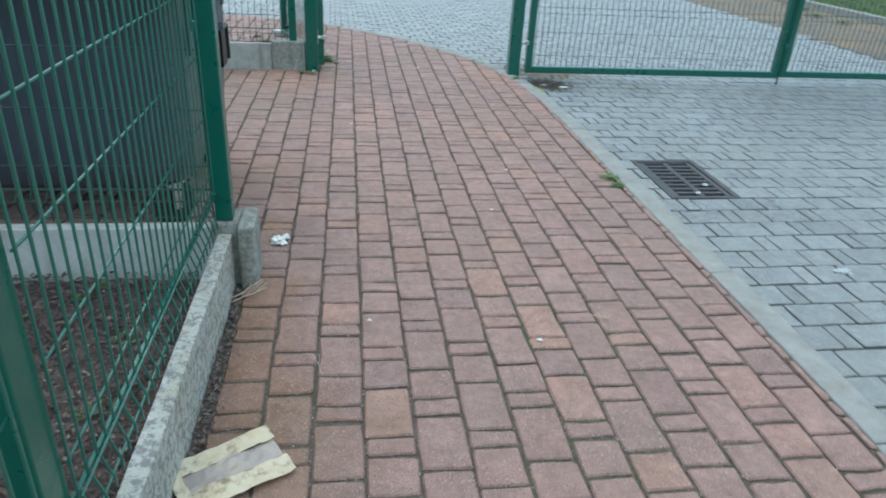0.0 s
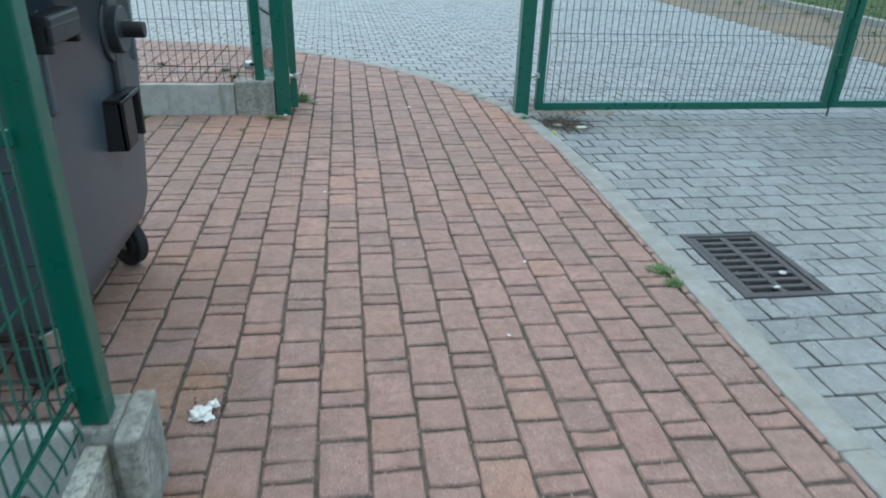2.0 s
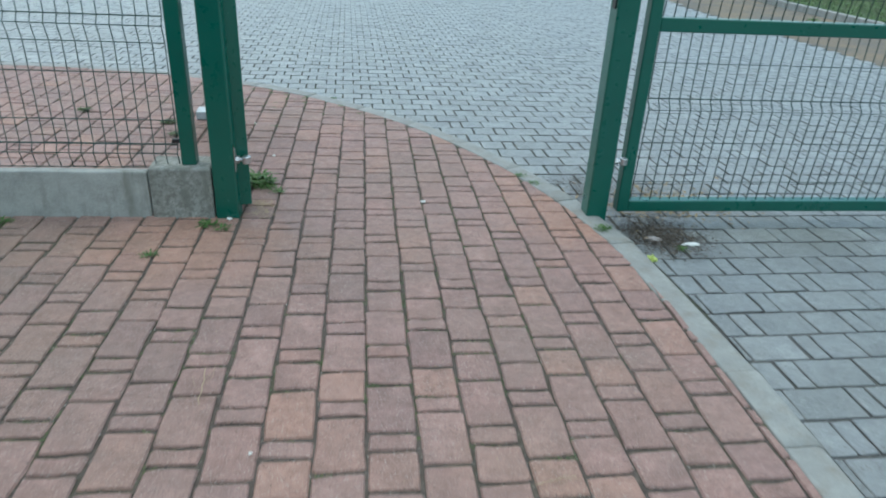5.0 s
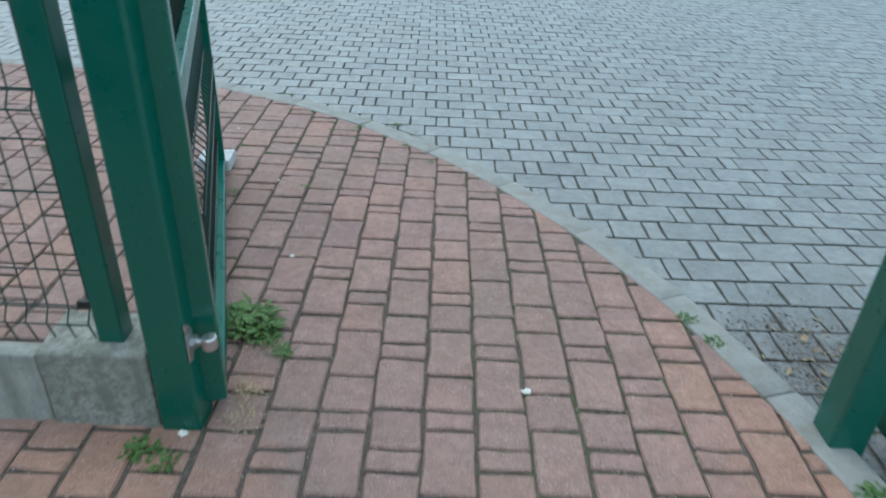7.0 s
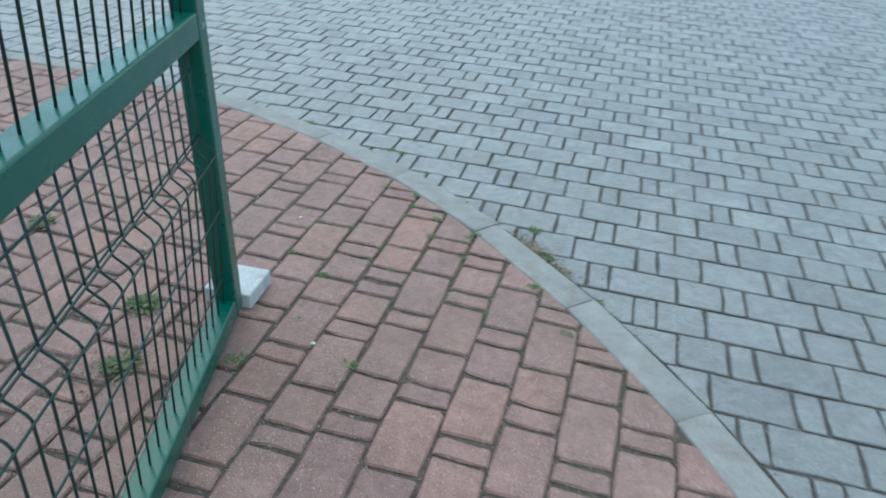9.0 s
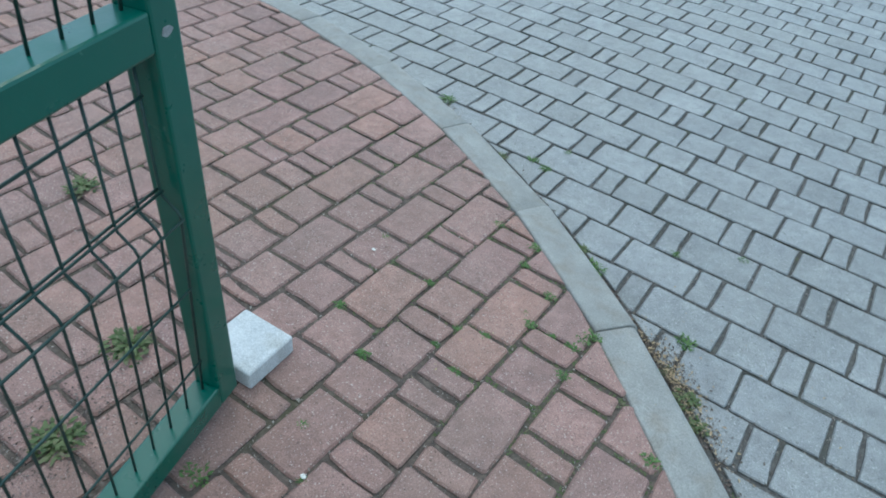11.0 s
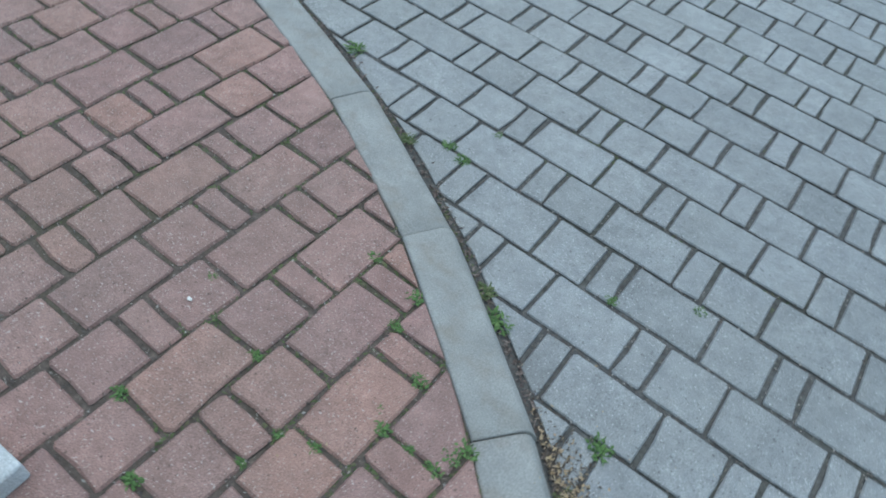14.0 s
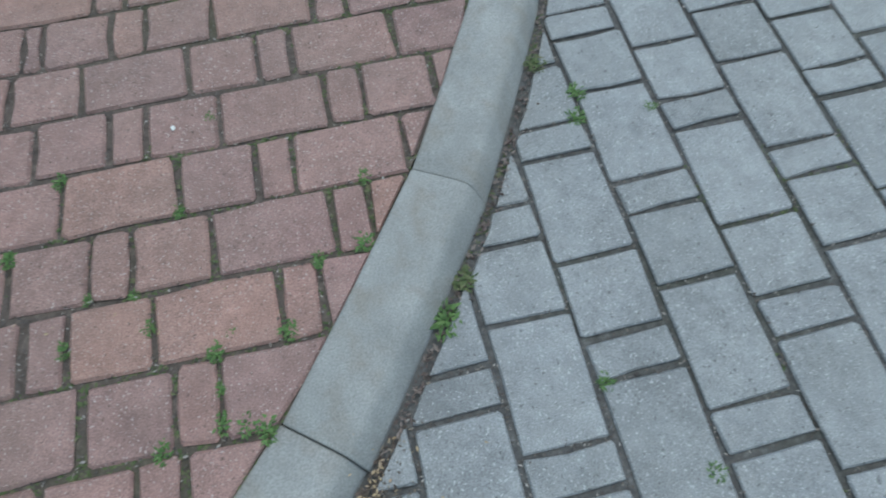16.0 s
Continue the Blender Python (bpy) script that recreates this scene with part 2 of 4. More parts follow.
def box(x0, x1, y0, y1, z0, z1, bevel=0.004, bm=None, segs=2):
    out = bm or bmesh.new()
    b = bmesh.new()
    bmesh.ops.create_cube(b, size=1)
    for v in b.verts:
        v.co = Vector((x0 if v.co.x < 0 else x1, y0 if v.co.y < 0 else y1, z0 if v.co.z < 0 else z1))
    if bevel:
        bmesh.ops.bevel(b, geom=b.edges[:], offset=bevel, segments=segs, affect="EDGES", profile=0.5)
    if bm is None:
        out.free()
        return b
    merge(out, b)
    return out


def merge(bm, b):
    me = bpy.data.meshes.new("scratch")
    b.to_mesh(me)
    bm.from_mesh(me)
    b.free()
    bpy.data.meshes.remove(me)


def cyl(r, length, m, segs=20, bm=None, r2=None, bevel=0.0):
    """A cylinder along local z from 0 to length, at the pose m."""
    b = bmesh.new()
    bmesh.ops.create_cone(b, cap_ends=True, segments=segs, radius1=r, radius2=r if r2 is None else r2, depth=length)
    if bevel:
        ring = [e for e in b.edges if abs(e.verts[0].co.z - e.verts[1].co.z) < 1e-6]
        bmesh.ops.bevel(b, geom=ring, offset=bevel, segments=2, affect="EDGES", profile=0.5)
    bmesh.ops.transform(b, matrix=m @ Matrix.Translation((0, 0, length / 2)), verts=b.verts)
    if bm is None:
        return b
    merge(bm, b)
    return bm


def add_rod(V, F, pts, r, sides=6):
    """A rod of even thickness along pts, added to the lists V and F."""
    n0 = len(V)
    for i, p in enumerate(pts):
        a, c = Vector(pts[max(i - 1, 0)]), Vector(pts[min(i + 1, len(pts) - 1)])
        d = (c - a).normalized()
        u = d.orthogonal().normalized() if abs(d.x) < 0.9 else d.cross(Vector((0, 0, 1))).normalized()
        if abs(d.z) > 0.3:
            u = (Vector((1, 0, 0)) - d * d.x).normalized()
        w = d.cross(u)
        for k in range(sides):
            t = 2 * math.pi * k / sides
            V.append(tuple(Vector(p) + (u * math.cos(t) + w * math.sin(t)) * r))
    for i in range(len(pts) - 1):
        for k in range(sides):
            a, b = n0 + i * sides + k, n0 + i * sides + (k + 1) % sides
            F.append((a, b, b + sides, a + sides))
    F.append(tuple(range(n0 + sides - 1, n0 - 1, -1)))
    F.append(tuple(range(n0 + (len(pts) - 1) * sides, n0 + len(pts) * sides)))


def mesh_panel(length, z0, z1, folds, parent, material, side=1, fold_depth=0.021, r=0.0026, start=0.0, level_step=0.2, lift=0.008, name="mesh_panel"):
    """Welded wire panel along local x, with V folds towards local y * side."""
    V, F = [], []
    n = max(1, round(length / 0.05))
    for i in range(n + 1):
        x = start + i * length / n
        pts = [(x, 0, z0)]
        for f in folds:
            pts += [(x, 0, f - 0.07), (x, side * fold_depth, f - 0.005), (x, side * fold_depth, f + 0.004), (x, 0, f + 0.035)]
        pts.append((x, 0, z1))
        add_rod(V, F, pts, r)
    levels = []
    for f in folds:
        levels += [(f - 0.07, 0), (f, side * fold_depth), (f + 0.035, 0)]
    z = z0 + lift
    while z < z1:
        if all(abs(z - f) > 0.11 for f in folds):
            levels.append((z, 0))
        z += level_step
    for z, o in levels:
        add_rod(V, F, [(start, o + side * 0.005, z), (start + length, o + side * 0.005, z)], r)
        if o == 0 and any(abs(z - f - 0.035) < 1e-6 for f in folds):
            add_rod(V, F, [(start, o - side * 0.005, z), (start + length, o - side * 0.005, z)], r)
    return lists(name, V, F, material, parent, smooth=True)


def infill(length, z0, z1, fold, parent, material, side, r, start, depth=0.03, cross=1.0):
    """Welded wire infill of a gate leaf: one fold with a short step out and a long way back to the bottom."""
    V, F = [], []
    n = max(1, round(length / 0.05))
    for i in range(n + 1):
        x = start + i * length / n
        add_rod(V, F, [(x, 0, z0), (x, side * depth * 0.96, fold - 0.055), (x, side * depth, fold - 0.034), (x, side * depth * 0.85, fold - 0.022),
                       (x, side * 0.002, fold + 0.002), (x, 0, fold + 0.016), (x, 0, z1)], r)
    low = fold - 0.19
    levels = [(fold + 0.012, side * 0.005), (fold + 0.012, -side * 0.005), (fold - 0.034, side * (depth + 0.005)), (low, side * (depth * (low - z0) / (fold - z0) + 0.005))]
    z = fold + 0.175
    while z < z1 - 0.02:
        levels.append((z, side * 0.005))
        z += 0.2
    z = low - 0.2
    while z > z0 + 0.02:
        levels.append((z, side * (depth * (z - z0) / (fold - z0) + 0.005)))
        z -= 0.2
    for z, o in levels:
        add_rod(V, F, [(start, o, z), (start + length, o, z)], r * cross)
    return lists("infill_mesh", V, F, material, parent, smooth=True)


# ---- the plan: the kerb's line ----
PITCH = 0.14
YARD_PITCH, YARD_Y, GREY_A, GREY_B = 0.1555, 8.179, -0.471, -0.534
YARD_TURN = 0.02         # the yard's courses run slightly askew to the path
KX, KY, KA, KB = -2.8, 4.4, 3.953, 4.1
GROUND = -0.058          # level of the grey yard; the red path lies at 0
KERB_W = 0.147


def edge_near(x, y):
    """Nearest point on the path's edge (where the kerb begins) and the outward direction there."""
    if y < KY:
        return (KX + KA, y), (1.0, 0.0)
    if x < KX:
        return (x, KY + KB), (0.0, 1.0)
    t = math.atan2((y - KY) / KB, (x - KX) / KA)
    for _ in range(4):
        px, py = KX + KA * math.cos(t), KY + KB * math.sin(t)
        tx, ty = -KA * math.sin(t), KB * math.cos(t)
        t += ((x - px) * tx + (y - py) * ty) / (tx * tx + ty * ty)
    t = min(max(t, 0), math.pi / 2)
    n = Vector((math.cos(t) / KA, math.sin(t) / KB)).normalized()
    return (KX + KA * math.cos(t), KY + KB * math.sin(t)), (n.x, n.y)


def signed(x, y):
    (px, py), (nx, ny) = edge_near(x, y)
    return (x - px) * nx + (y - py) * ny


def clip(poly, px, py, nx, ny):
    """Keeps the part of a convex polygon on the side that (nx, ny) points away from."""
    out = []
    for i, a in enumerate(poly):
        b = poly[(i + 1) % len(poly)]
        da = (a[0] - px) * nx + (a[1] - py) * ny
        db = (b[0] - px) * nx + (b[1] - py) * ny
        if da <= 0:
            out.append(a)
        if da * db < 0:
            s = da / (da - db)
            out.append((a[0] + s * (b[0] - a[0]), a[1] + s * (b[1] - a[1])))
    return out


def area(p):
    return 0.5 * sum(a[0] * b[1] - b[0] * a[1] for a, b in zip(p, p[1:] + p[:1]))


def slab(poly, rng, rim=0.005, drop=0.005, deep=0.035, cut=0.0065, wobble=0.0032):
    """Vertices and faces of one paver: chamfered corners, a worn rim and sides that go down into the joint."""
    pts = []
    n = len(poly)
    for i, p in enumerate(poly):
        a, b = Vector(poly[i - 1]), Vector(poly[(i + 1) % n])
        q = Vector(p)
        c = min(cut, 0.3 * (a - q).length, 0.3 * (b - q).length)
        pts += [q + (a - q).normalized() * c, q + (b - q).normalized() * c] if cut else [q]
    if cut and n == 4:
        sides = sorted(range(4), key=lambda i: -(Vector(poly[i]) - Vector(poly[(i + 1) % 4])).length)[:2]
        full = []
        for i, p in enumerate(pts):
            full.append(p)
            if i % 2 and (i // 2) in sides:
                full.append((p + pts[(i + 1) % len(pts)]) / 2 + Vector((rng.uniform(-0.0022, 0.0022), rng.uniform(-0.0022, 0.0022))))
        pts = full
    mid = sum(pts, Vector((0, 0))) / len(pts)
    V, F = [], []
    k = len(pts)
    w = [Vector((rng.uniform(-wobble, wobble), rng.uniform(-wobble, wobble))) for _ in pts]
    for inset, z in ((0, -deep), (0, -drop), (rim, 0)):
        for p, d in zip(pts, w):
            q = p + d
            v = q - mid
            s = 1 - inset / max(v.length, 0.02) * 1.2
            q = mid + v * max(s, 0.2)
            V.append((q.x, q.y, z + (rng.uniform(-0.0006, 0.0006) if z == 0 else 0)))
    for r in (0, 1):
        for i in range(k):
            j = (i + 1) % k
            F.append((r * k + i, r * k + j, r * k + k + j, r * k + k + i))
    F.append(tuple(range(2 * k, 3 * k)))
    return V, F


def run(order, anchor, unit, start, end):
    """Cuts of a course in which the sizes of `order` (in units) repeat, one round beginning at anchor."""
    total = sum(order) * unit
    at = anchor - total * math.ceil((anchor - start) / total)
    out = []
    while at < end:
        for k in order:
            out.append((at, at + k * unit))
            at += k * unit
    return out


# how the sizes follow one another beyond the last regular round of a course, up to the kerb
RED_ENDS = {-13: "3", -12: "12", -11: "132", -10: "212312", -9: "23213", -8: "212312", -7: "3213", -6: "21231", -5: "1231", -4: "3231231321", -3: "3312312132", -2: "321321321312321323132132",
            -1: "3312312", 0: "321321321312321323132132", 1: "3321312", 2: "32312312312", 3: "321231", 4: "32312312"}
RED_ENDS_AT = {-13: 7.728, -12: 7.832, -11: 7.681, -10: 7.271, -9: 7.213, -8: 7.269, -7: 7.328, -6: 7.241, -5: 7.276}
RED_ROUNDS = {-4: 6, -3: 6, -2: 1, -1: 6, 0: 1, 1: 5, 2: 5, 3: 5, 4: 5}


def red_course(row, rng):
    """Half, square and long pavers in turn; every second course runs the other way round. The order slips beyond the gate."""
    unit = 0.071
    start = (3.828 if row % 2 else 3.539) + 0.007 * row
    order = (3, 1, 2) if row % 2 else (3, 2, 1)
    cuts = run(order, start, unit, -3.2, 9)
    tail = RED_ENDS.get(row)
    if not tail:
        return cuts
    if row in RED_ENDS_AT:
        seam = RED_ENDS_AT[row]
        cuts = [c for c in cuts if c[1] < seam - 0.03]
        a = cuts[-1][1]
        n = max(1, round((seam - a) / 0.16))
        cuts += [(a + (seam - a) * i / n, a + (seam - a) * (i + 1) / n) for i in range(n)]
    else:
        seam = start + RED_ROUNDS[row] * 6 * unit
        cuts = [c for c in cuts if c[1] < seam + 0.03]
        seam = cuts[-1][1]
    for k in tail:
        cuts.append((seam, seam + int(k) * unit))
        seam += int(k) * unit
    cuts += run(order, seam, unit, seam, 9)
    return [(a + 0.02 * max(a - 5.8, 0), b + 0.02 * max(b - 5.8, 0)) for a, b in cuts] if row > -5 else cuts


def grey_course(row, rng):
    unit = 0.0747
    return run((1, 3, 2), GREY_A, unit, -9, 6) if row % 2 == 0 else run((3, 1, 2), GREY_B, unit, -9, 6)


def lay(name, piece, material, along_x, lines, pitch, course, level, keep, singles, holes=(), gap=0.0095, ends=0.0095, rim=0.0042, cut=0.0065, sand=None, drop=0.005, askew=0.0, wobble=0.0032):
    """Lays a pavement of three paver sizes. Pieces in the stretch `singles` are objects; the rest is one mesh."""
    rng = random.Random(name)
    root = empty(name)
    shared = {}
    V, F, slots = [], [], []
    for row in range(lines[0], lines[1]):
        lo = row * pitch + lines[2]
        for a, b in course(row, rng):
            g, e = gap / 2, ends / 2
            j = [rng.uniform(-0.0012, 0.0012) for _ in range(3)]
            x0, x1, y0, y1 = (a + e, b - e, lo + g, lo + pitch - g) if along_x else (lo + g, lo + pitch - g, a + e, b - e)
            x0, x1, y0, y1 = x0 + j[0], x1 + j[0], y0 + j[1], y1 + j[1]
            poly = [(x0, y0), (x1, y0), (x1, y1), (x0, y1)]
            if askew:
                poly = [(x - askew * (y - YARD_Y), y + askew * (x + 0.6)) for x, y in poly]
            size = area(poly)
            cx, cy = sum(p[0] for p in poly) / 4, sum(p[1] for p in poly) / 4
            how = keep(cx, cy)
            if how == 0:
                continue
            lx, ly = x1 - x0, y1 - y0
            x0, x1, y0, y1 = cx - lx / 2, cx + lx / 2, cy - ly / 2, cy + ly / 2
            whole = True
            s = signed(cx, cy)
            if how == 1 and s > -0.2:
                (px, py), n = edge_near(cx, cy)
                poly = clip(poly, px - 0.004 * n[0], py - 0.004 * n[1], *n)
            if how == 2 and s < KERB_W + 0.25:
                (px, py), n = edge_near(cx, cy)
                d = KERB_W + 0.018
                poly = clip(poly, px + d * n[0], py + d * n[1], -n[0], -n[1])
            for hx0, hx1, hy0, hy1 in holes:
                if hx0 < x1 and hx1 > x0 and hy0 < y1 and hy1 > y0:
                    over = sorted(((hx0 - x0, (hx0, cy, 1, 0)), (x1 - hx1, (hx1, cy, -1, 0)), (hy0 - y0, (cx, hy0, 0, 1)), (y1 - hy1, (cx, hy1, 0, -1))), key=lambda o: -o[0])
                    poly = clip(poly, *over[0][1]) if over[0][0] > 0.01 else []
            if len(poly) < 3 or area(poly) < 0.0012:
                continue
            whole = len(poly) == 4 and abs(area(poly) - size) < 1e-6
            z = level + rng.uniform(-0.0022, 0.0012)
            tilt = (rng.uniform(-0.6, 0.6), rng.uniform(-0.6, 0.6))
            single = singles[0] < cx < singles[1] and singles[2] < cy < singles[3]
            if single:
                key = (round((x1 - x0) * 100), round((y1 - y0) * 100), rng.randrange(4)) if whole else None
                me = shared.get(key) if key else None
                if me is None:
                    v, f = slab([(x - cx, y - cy) for x, y in poly], rng, rim, drop, cut=cut, wobble=wobble)
                    me = bpy.data.meshes.new(piece)
                    me.from_pydata(v, [], f)
                    me.materials.append(material)
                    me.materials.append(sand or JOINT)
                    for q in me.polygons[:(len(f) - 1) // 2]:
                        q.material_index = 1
                    if key:
                        shared[key] = me
                ob = new(piece, me)
                ob.parent = root
                ob.matrix_basis = pose(cx, cy, z, tilt[0], tilt[1], rng.uniform(-0.5, 0.5))
            else:
                near = cy < 9.5 and -2.5 < cx < 3.5
                v, f = slab([(x - cx, y - cy) for x, y in poly], rng, rim, drop, cut=cut * 0.9 if near else 0, wobble=wobble)
                m = pose(cx, cy, z, tilt[0], tilt[1], rng.uniform(-0.5, 0.5))
                n0 = len(V)
                V += [tuple(m @ Vector(p)) for p in v]
                F += [tuple(i + n0 for i in q) for q in f]
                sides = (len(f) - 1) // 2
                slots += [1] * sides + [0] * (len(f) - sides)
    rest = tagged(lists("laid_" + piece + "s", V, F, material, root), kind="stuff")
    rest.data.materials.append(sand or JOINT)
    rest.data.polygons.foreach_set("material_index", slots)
    return root


def sheet(name, x0, x1, y0, y1, z, material, thick=0.02):
    return part(name, box(x0, x1, y0, y1, z - thick, z, 0), material)


# ---- ground ----
ground = part("ground", box(-600, 600, -600, 600, -0.9, -0.14, 0), LAND)
tagged(ground, "flat grassy land around the paved yard", "ground", kind="structure")
V = [(KX + KA, -3.2, -0.0085)]
for i in range(33):
    t = math.pi / 2 * i / 32
    V.append((KX + KA * math.cos(t), KY + KB * math.sin(t), -0.0085))
V += [(-9, KY + KB, -0.010), (-9, -3.2, -0.0085)]
n = len(V)
bed = lists("paver_bedding", V + [(x, y, -0.13) for x, y, z in V], [tuple(range(n))] + [(i, i + n, (i + 1) % n + n, (i + 1) % n) for i in range(n)], JOINT)
tagged(bed, "brown joint sand under the red pavers", "sand bed", kind="structure")
bm = bmesh.new()
for q in ((-9, 1.425, -3.2, 19), (1.805, 5.9, -3.2, 19), (1.425, 1.805, -3.2, 2.795), (1.425, 1.805, 3.385, 19)):
    box(*q, GROUND - 0.07, GROUND - 0.008, 0, bm)
yard_bed = part("yard_bedding", bm, JOINT_GREY)
tagged(yard_bed, "brown joint sand under the grey pavers", "sand bed", kind="structure")

# soil bed behind the fence, uneven and littered
V, F = [], []
nx, ny = 46, 98
for j in range(ny + 1):
    for i in range(nx + 1):
        x, y = -3.18 + 2.39 * i / nx, -3.2 + 5.06 * j / ny
        V.append((x, y, 0.012 + 0.02 * noise.noise((x * 3, y * 3, 0)) + 0.018 * noise.noise((x * 14, y * 14, 3))))
for j in range(ny):
    for i in range(nx):
        a = j * (nx + 1) + i
        F.append((a, a + 1, a + nx + 2, a + nx + 1))
tagged(lists("soil_bed", V, F, SOIL, smooth=True), "dark bare soil bed behind the wire fence", "soil", kind="structure")

tagged(sheet("gravel_strip", 5.9, 8.05, -3.2, 24, GROUND - 0.01, SAND, 0.07), "sandy gravel strip beside the grey yard", "gravel", kind="structure")

# ---- kerb ----
kerb = tagged(empty("kerb"), "grey concrete kerb curving between red path and grey yard", "kerb", kind="structure")


def kerb_line(s):
    """Point and outward direction at the length s from where the curve begins; negative s lies on the straight."""
    if s <= 0:
        return (KX + KA, KY + s), (1.0, 0.0)
    k = 0
    while k < len(ARC) - 2 and ARC[k + 1] < s:
        k += 1
    if s > ARC[-1]:
        return (KX - (s - ARC[-1]), KY + KB), (0.0, 1.0)
    t = (k + (s - ARC[k]) / (ARC[k + 1] - ARC[k])) / (len(ARC) - 1) * math.pi / 2
    n = Vector((math.cos(t) / KA, math.sin(t) / KB)).normalized()
    return (KX + KA * math.cos(t), KY + KB * math.sin(t)), (n.x, n.y)


ARC = [0.0]
for i in range(1, 201):
    a, b = math.pi / 2 * (i - 1) / 200, math.pi / 2 * i / 200
    ARC.append(ARC[-1] + math.hypot(KA * (math.cos(b) - math.cos(a)), KB * (math.sin(b) - math.sin(a))))


def s_at(x, y):
    t = math.atan2((y - KY) / KB, (x - KX) / KA) / (math.pi / 2) * 200
    return ARC[int(t)] + (t - int(t)) * (ARC[int(t) + 1] - ARC[int(t)])


mark = 3.771
joints = sorted([mark + 0.503 * i for i in range(-7, 12) if mark + 0.503 * i > 0.3])
joints = [-7.6, -6.6, -5.55, -4.55, -3.55, -2.55, -1.55, -0.55, -0.2] + joints + [joints[-1] + 1.0 * i for i in range(1, 6)]
rng = random.Random(5)
PROFILE = ((0.0, -0.14), (0.0, -0.008), (0.0015, -0.003), (0.005, -0.0006), (0.010, 0.0), (0.09, 0.001), (0.1, 0.0), (0.11, -0.0035), (0.119, -0.0105), (0.125, -0.019), (0.142, -0.055), (0.146, -0.07), (0.147, -0.14))
for a, b in zip(joints, joints[1:]):
    V, F = [], []
    cuts = [0.0, 0.006, 0.2, 0.4, 0.6, 0.8, 0.994, 1.0]
    steps = len(cuts) - 1
    dz, dn = rng.uniform(-0.003, 0.003), rng.uniform(-0.003, 0.003)
    for i in range(steps + 1):
        f = cuts[i]
        s = a + 0.0035 + (b - a - 0.007) * f
        p0, n0 = kerb_line(a)
        p1, n1 = kerb_line(b)
        (px, py), n = kerb_line(s)
        cx, cy = p0[0] + (p1[0] - p0[0]) * f, p0[1] + (p1[1] - p0[1]) * f
        px, py = 0.2 * px + 0.8 * cx, 0.2 * py + 0.8 * cy
        end = 0.0035 if i in (0, steps) else 0.0
        for u, z in PROFILE:
            zz = z + dz - (end if z > -0.05 else 0) + 0.001 * noise.noise((px * 8 + u * 20, py * 8, z * 30))
            uu = u + dn + 0.0012 * noise.noise((px * 12, py * 12 + u * 30, 7))
            V.append((px + n[0] * uu, py + n[1] * uu, zz))
    k = len(PROFILE)
    for i in range(steps):
        for j in range(k - 1):
            F.append((i * k + j, (i + 1) * k + j, (i + 1) * k + j + 1, i * k + j + 1))
    F += [tuple(range(k)), tuple(range((steps + 1) * k - 1, steps * k - 1, -1))]
    stone = lists("kerb_stone", V, F, KERB, kerb, smooth=True)
    for q in stone.data.polygons[-2:]:
        q.use_smooth = False

# low far kerb before the grass
far_kerb = part("verge_kerb", box(8.05, 8.2, -3.2, 24, -0.2, 0.05, 0.015), KERB)
tagged(far_kerb, "pale concrete kerb along the grass verge", "kerb", kind="structure")

# ---- drain ----
DX0, DX1, DY0, DY1 = 1.415, 1.815, 2.785, 3.395
drain = tagged(empty("drain_grate", (DX0 + DX1) / 2, (DY0 + DY1) / 2, GROUND), "dark cast-iron drain grate set in grey pavers, slots littered", "drain")
hx, hy = (DX1 - DX0) / 2, (DY1 - DY0) / 2
bm = bmesh.new()
for q in ((-hx, -hx + 0.028, -hy, hy), (hx - 0.028, hx, -hy, hy), (-hx + 0.028, hx - 0.028, -hy, -hy + 0.028), (-hx + 0.028, hx - 0.028, hy - 0.028, hy)):
    box(*q, -0.08, 0.001, 0.003, bm)
part("frame", bm, IRON, drain)
bm = bmesh.new()
gx, gy = hx - 0.033, hy - 0.033
for x0, x1 in ((-gx, -gx + 0.03), (-0.016, 0.016), (gx - 0.03, gx)):
    box(x0, x1, -gy, gy, -0.05, -0.004, 0.004, bm)
slots = 9
for i in range(slots + 1):
    y = -gy + 2 * gy * i / slots
    w = 0.0125
    for x0, x1 in ((-gx + 0.03, -0.016), (0.016, gx - 0.03)):
        box(x0, x1, max(y - w, -gy), min(y + w, gy), -0.05, -0.0045, 0.004, bm)
part("grate", bm, IRON, drain)
# thin black sheet close under the grate: the hole's darkness painted in
part("pit_shade", box(-hx + 0.01, hx - 0.01, -hy + 0.01, hy - 0.01, -0.079, -0.076, 0), PIT_SHADE, drain)

# ---- wire fence beside the path ----


def post(parent, x0, x1, y0, y1, z0, z1, name="post", cap=True):
    p = part(name, box(x0, x1, y0, y1, z0, z1, 0.005), GREEN, parent)
    if cap:
        part("cap", box(x0 - 0.002, x1 + 0.002, y0 - 0.002, y1 + 0.002, z1, z1 + 0.012, 0.004), BLACK, p)
    return p


def plinth(name, x0, x1, y0, y1, z1, material, label):
    b = box(x0, x1, y0, y1, -0.15, z1, 0.006)
    bmesh.ops.subdivide_edges(b, edges=[e for e in b.edges if e.calc_length() > 0.5], cuts=40, use_grid_fill=True)
    for v in b.verts:
        v.co += Vector((noise.noise(v.co * 9), noise.noise(v.co * 9 + Vector((5, 0, 0))), 0.8 * noise.noise(v.co * 7 + Vector((0, 9, 0))))) * 0.004
    return tagged(part(name, b, material), label, "fence base", kind="structure")


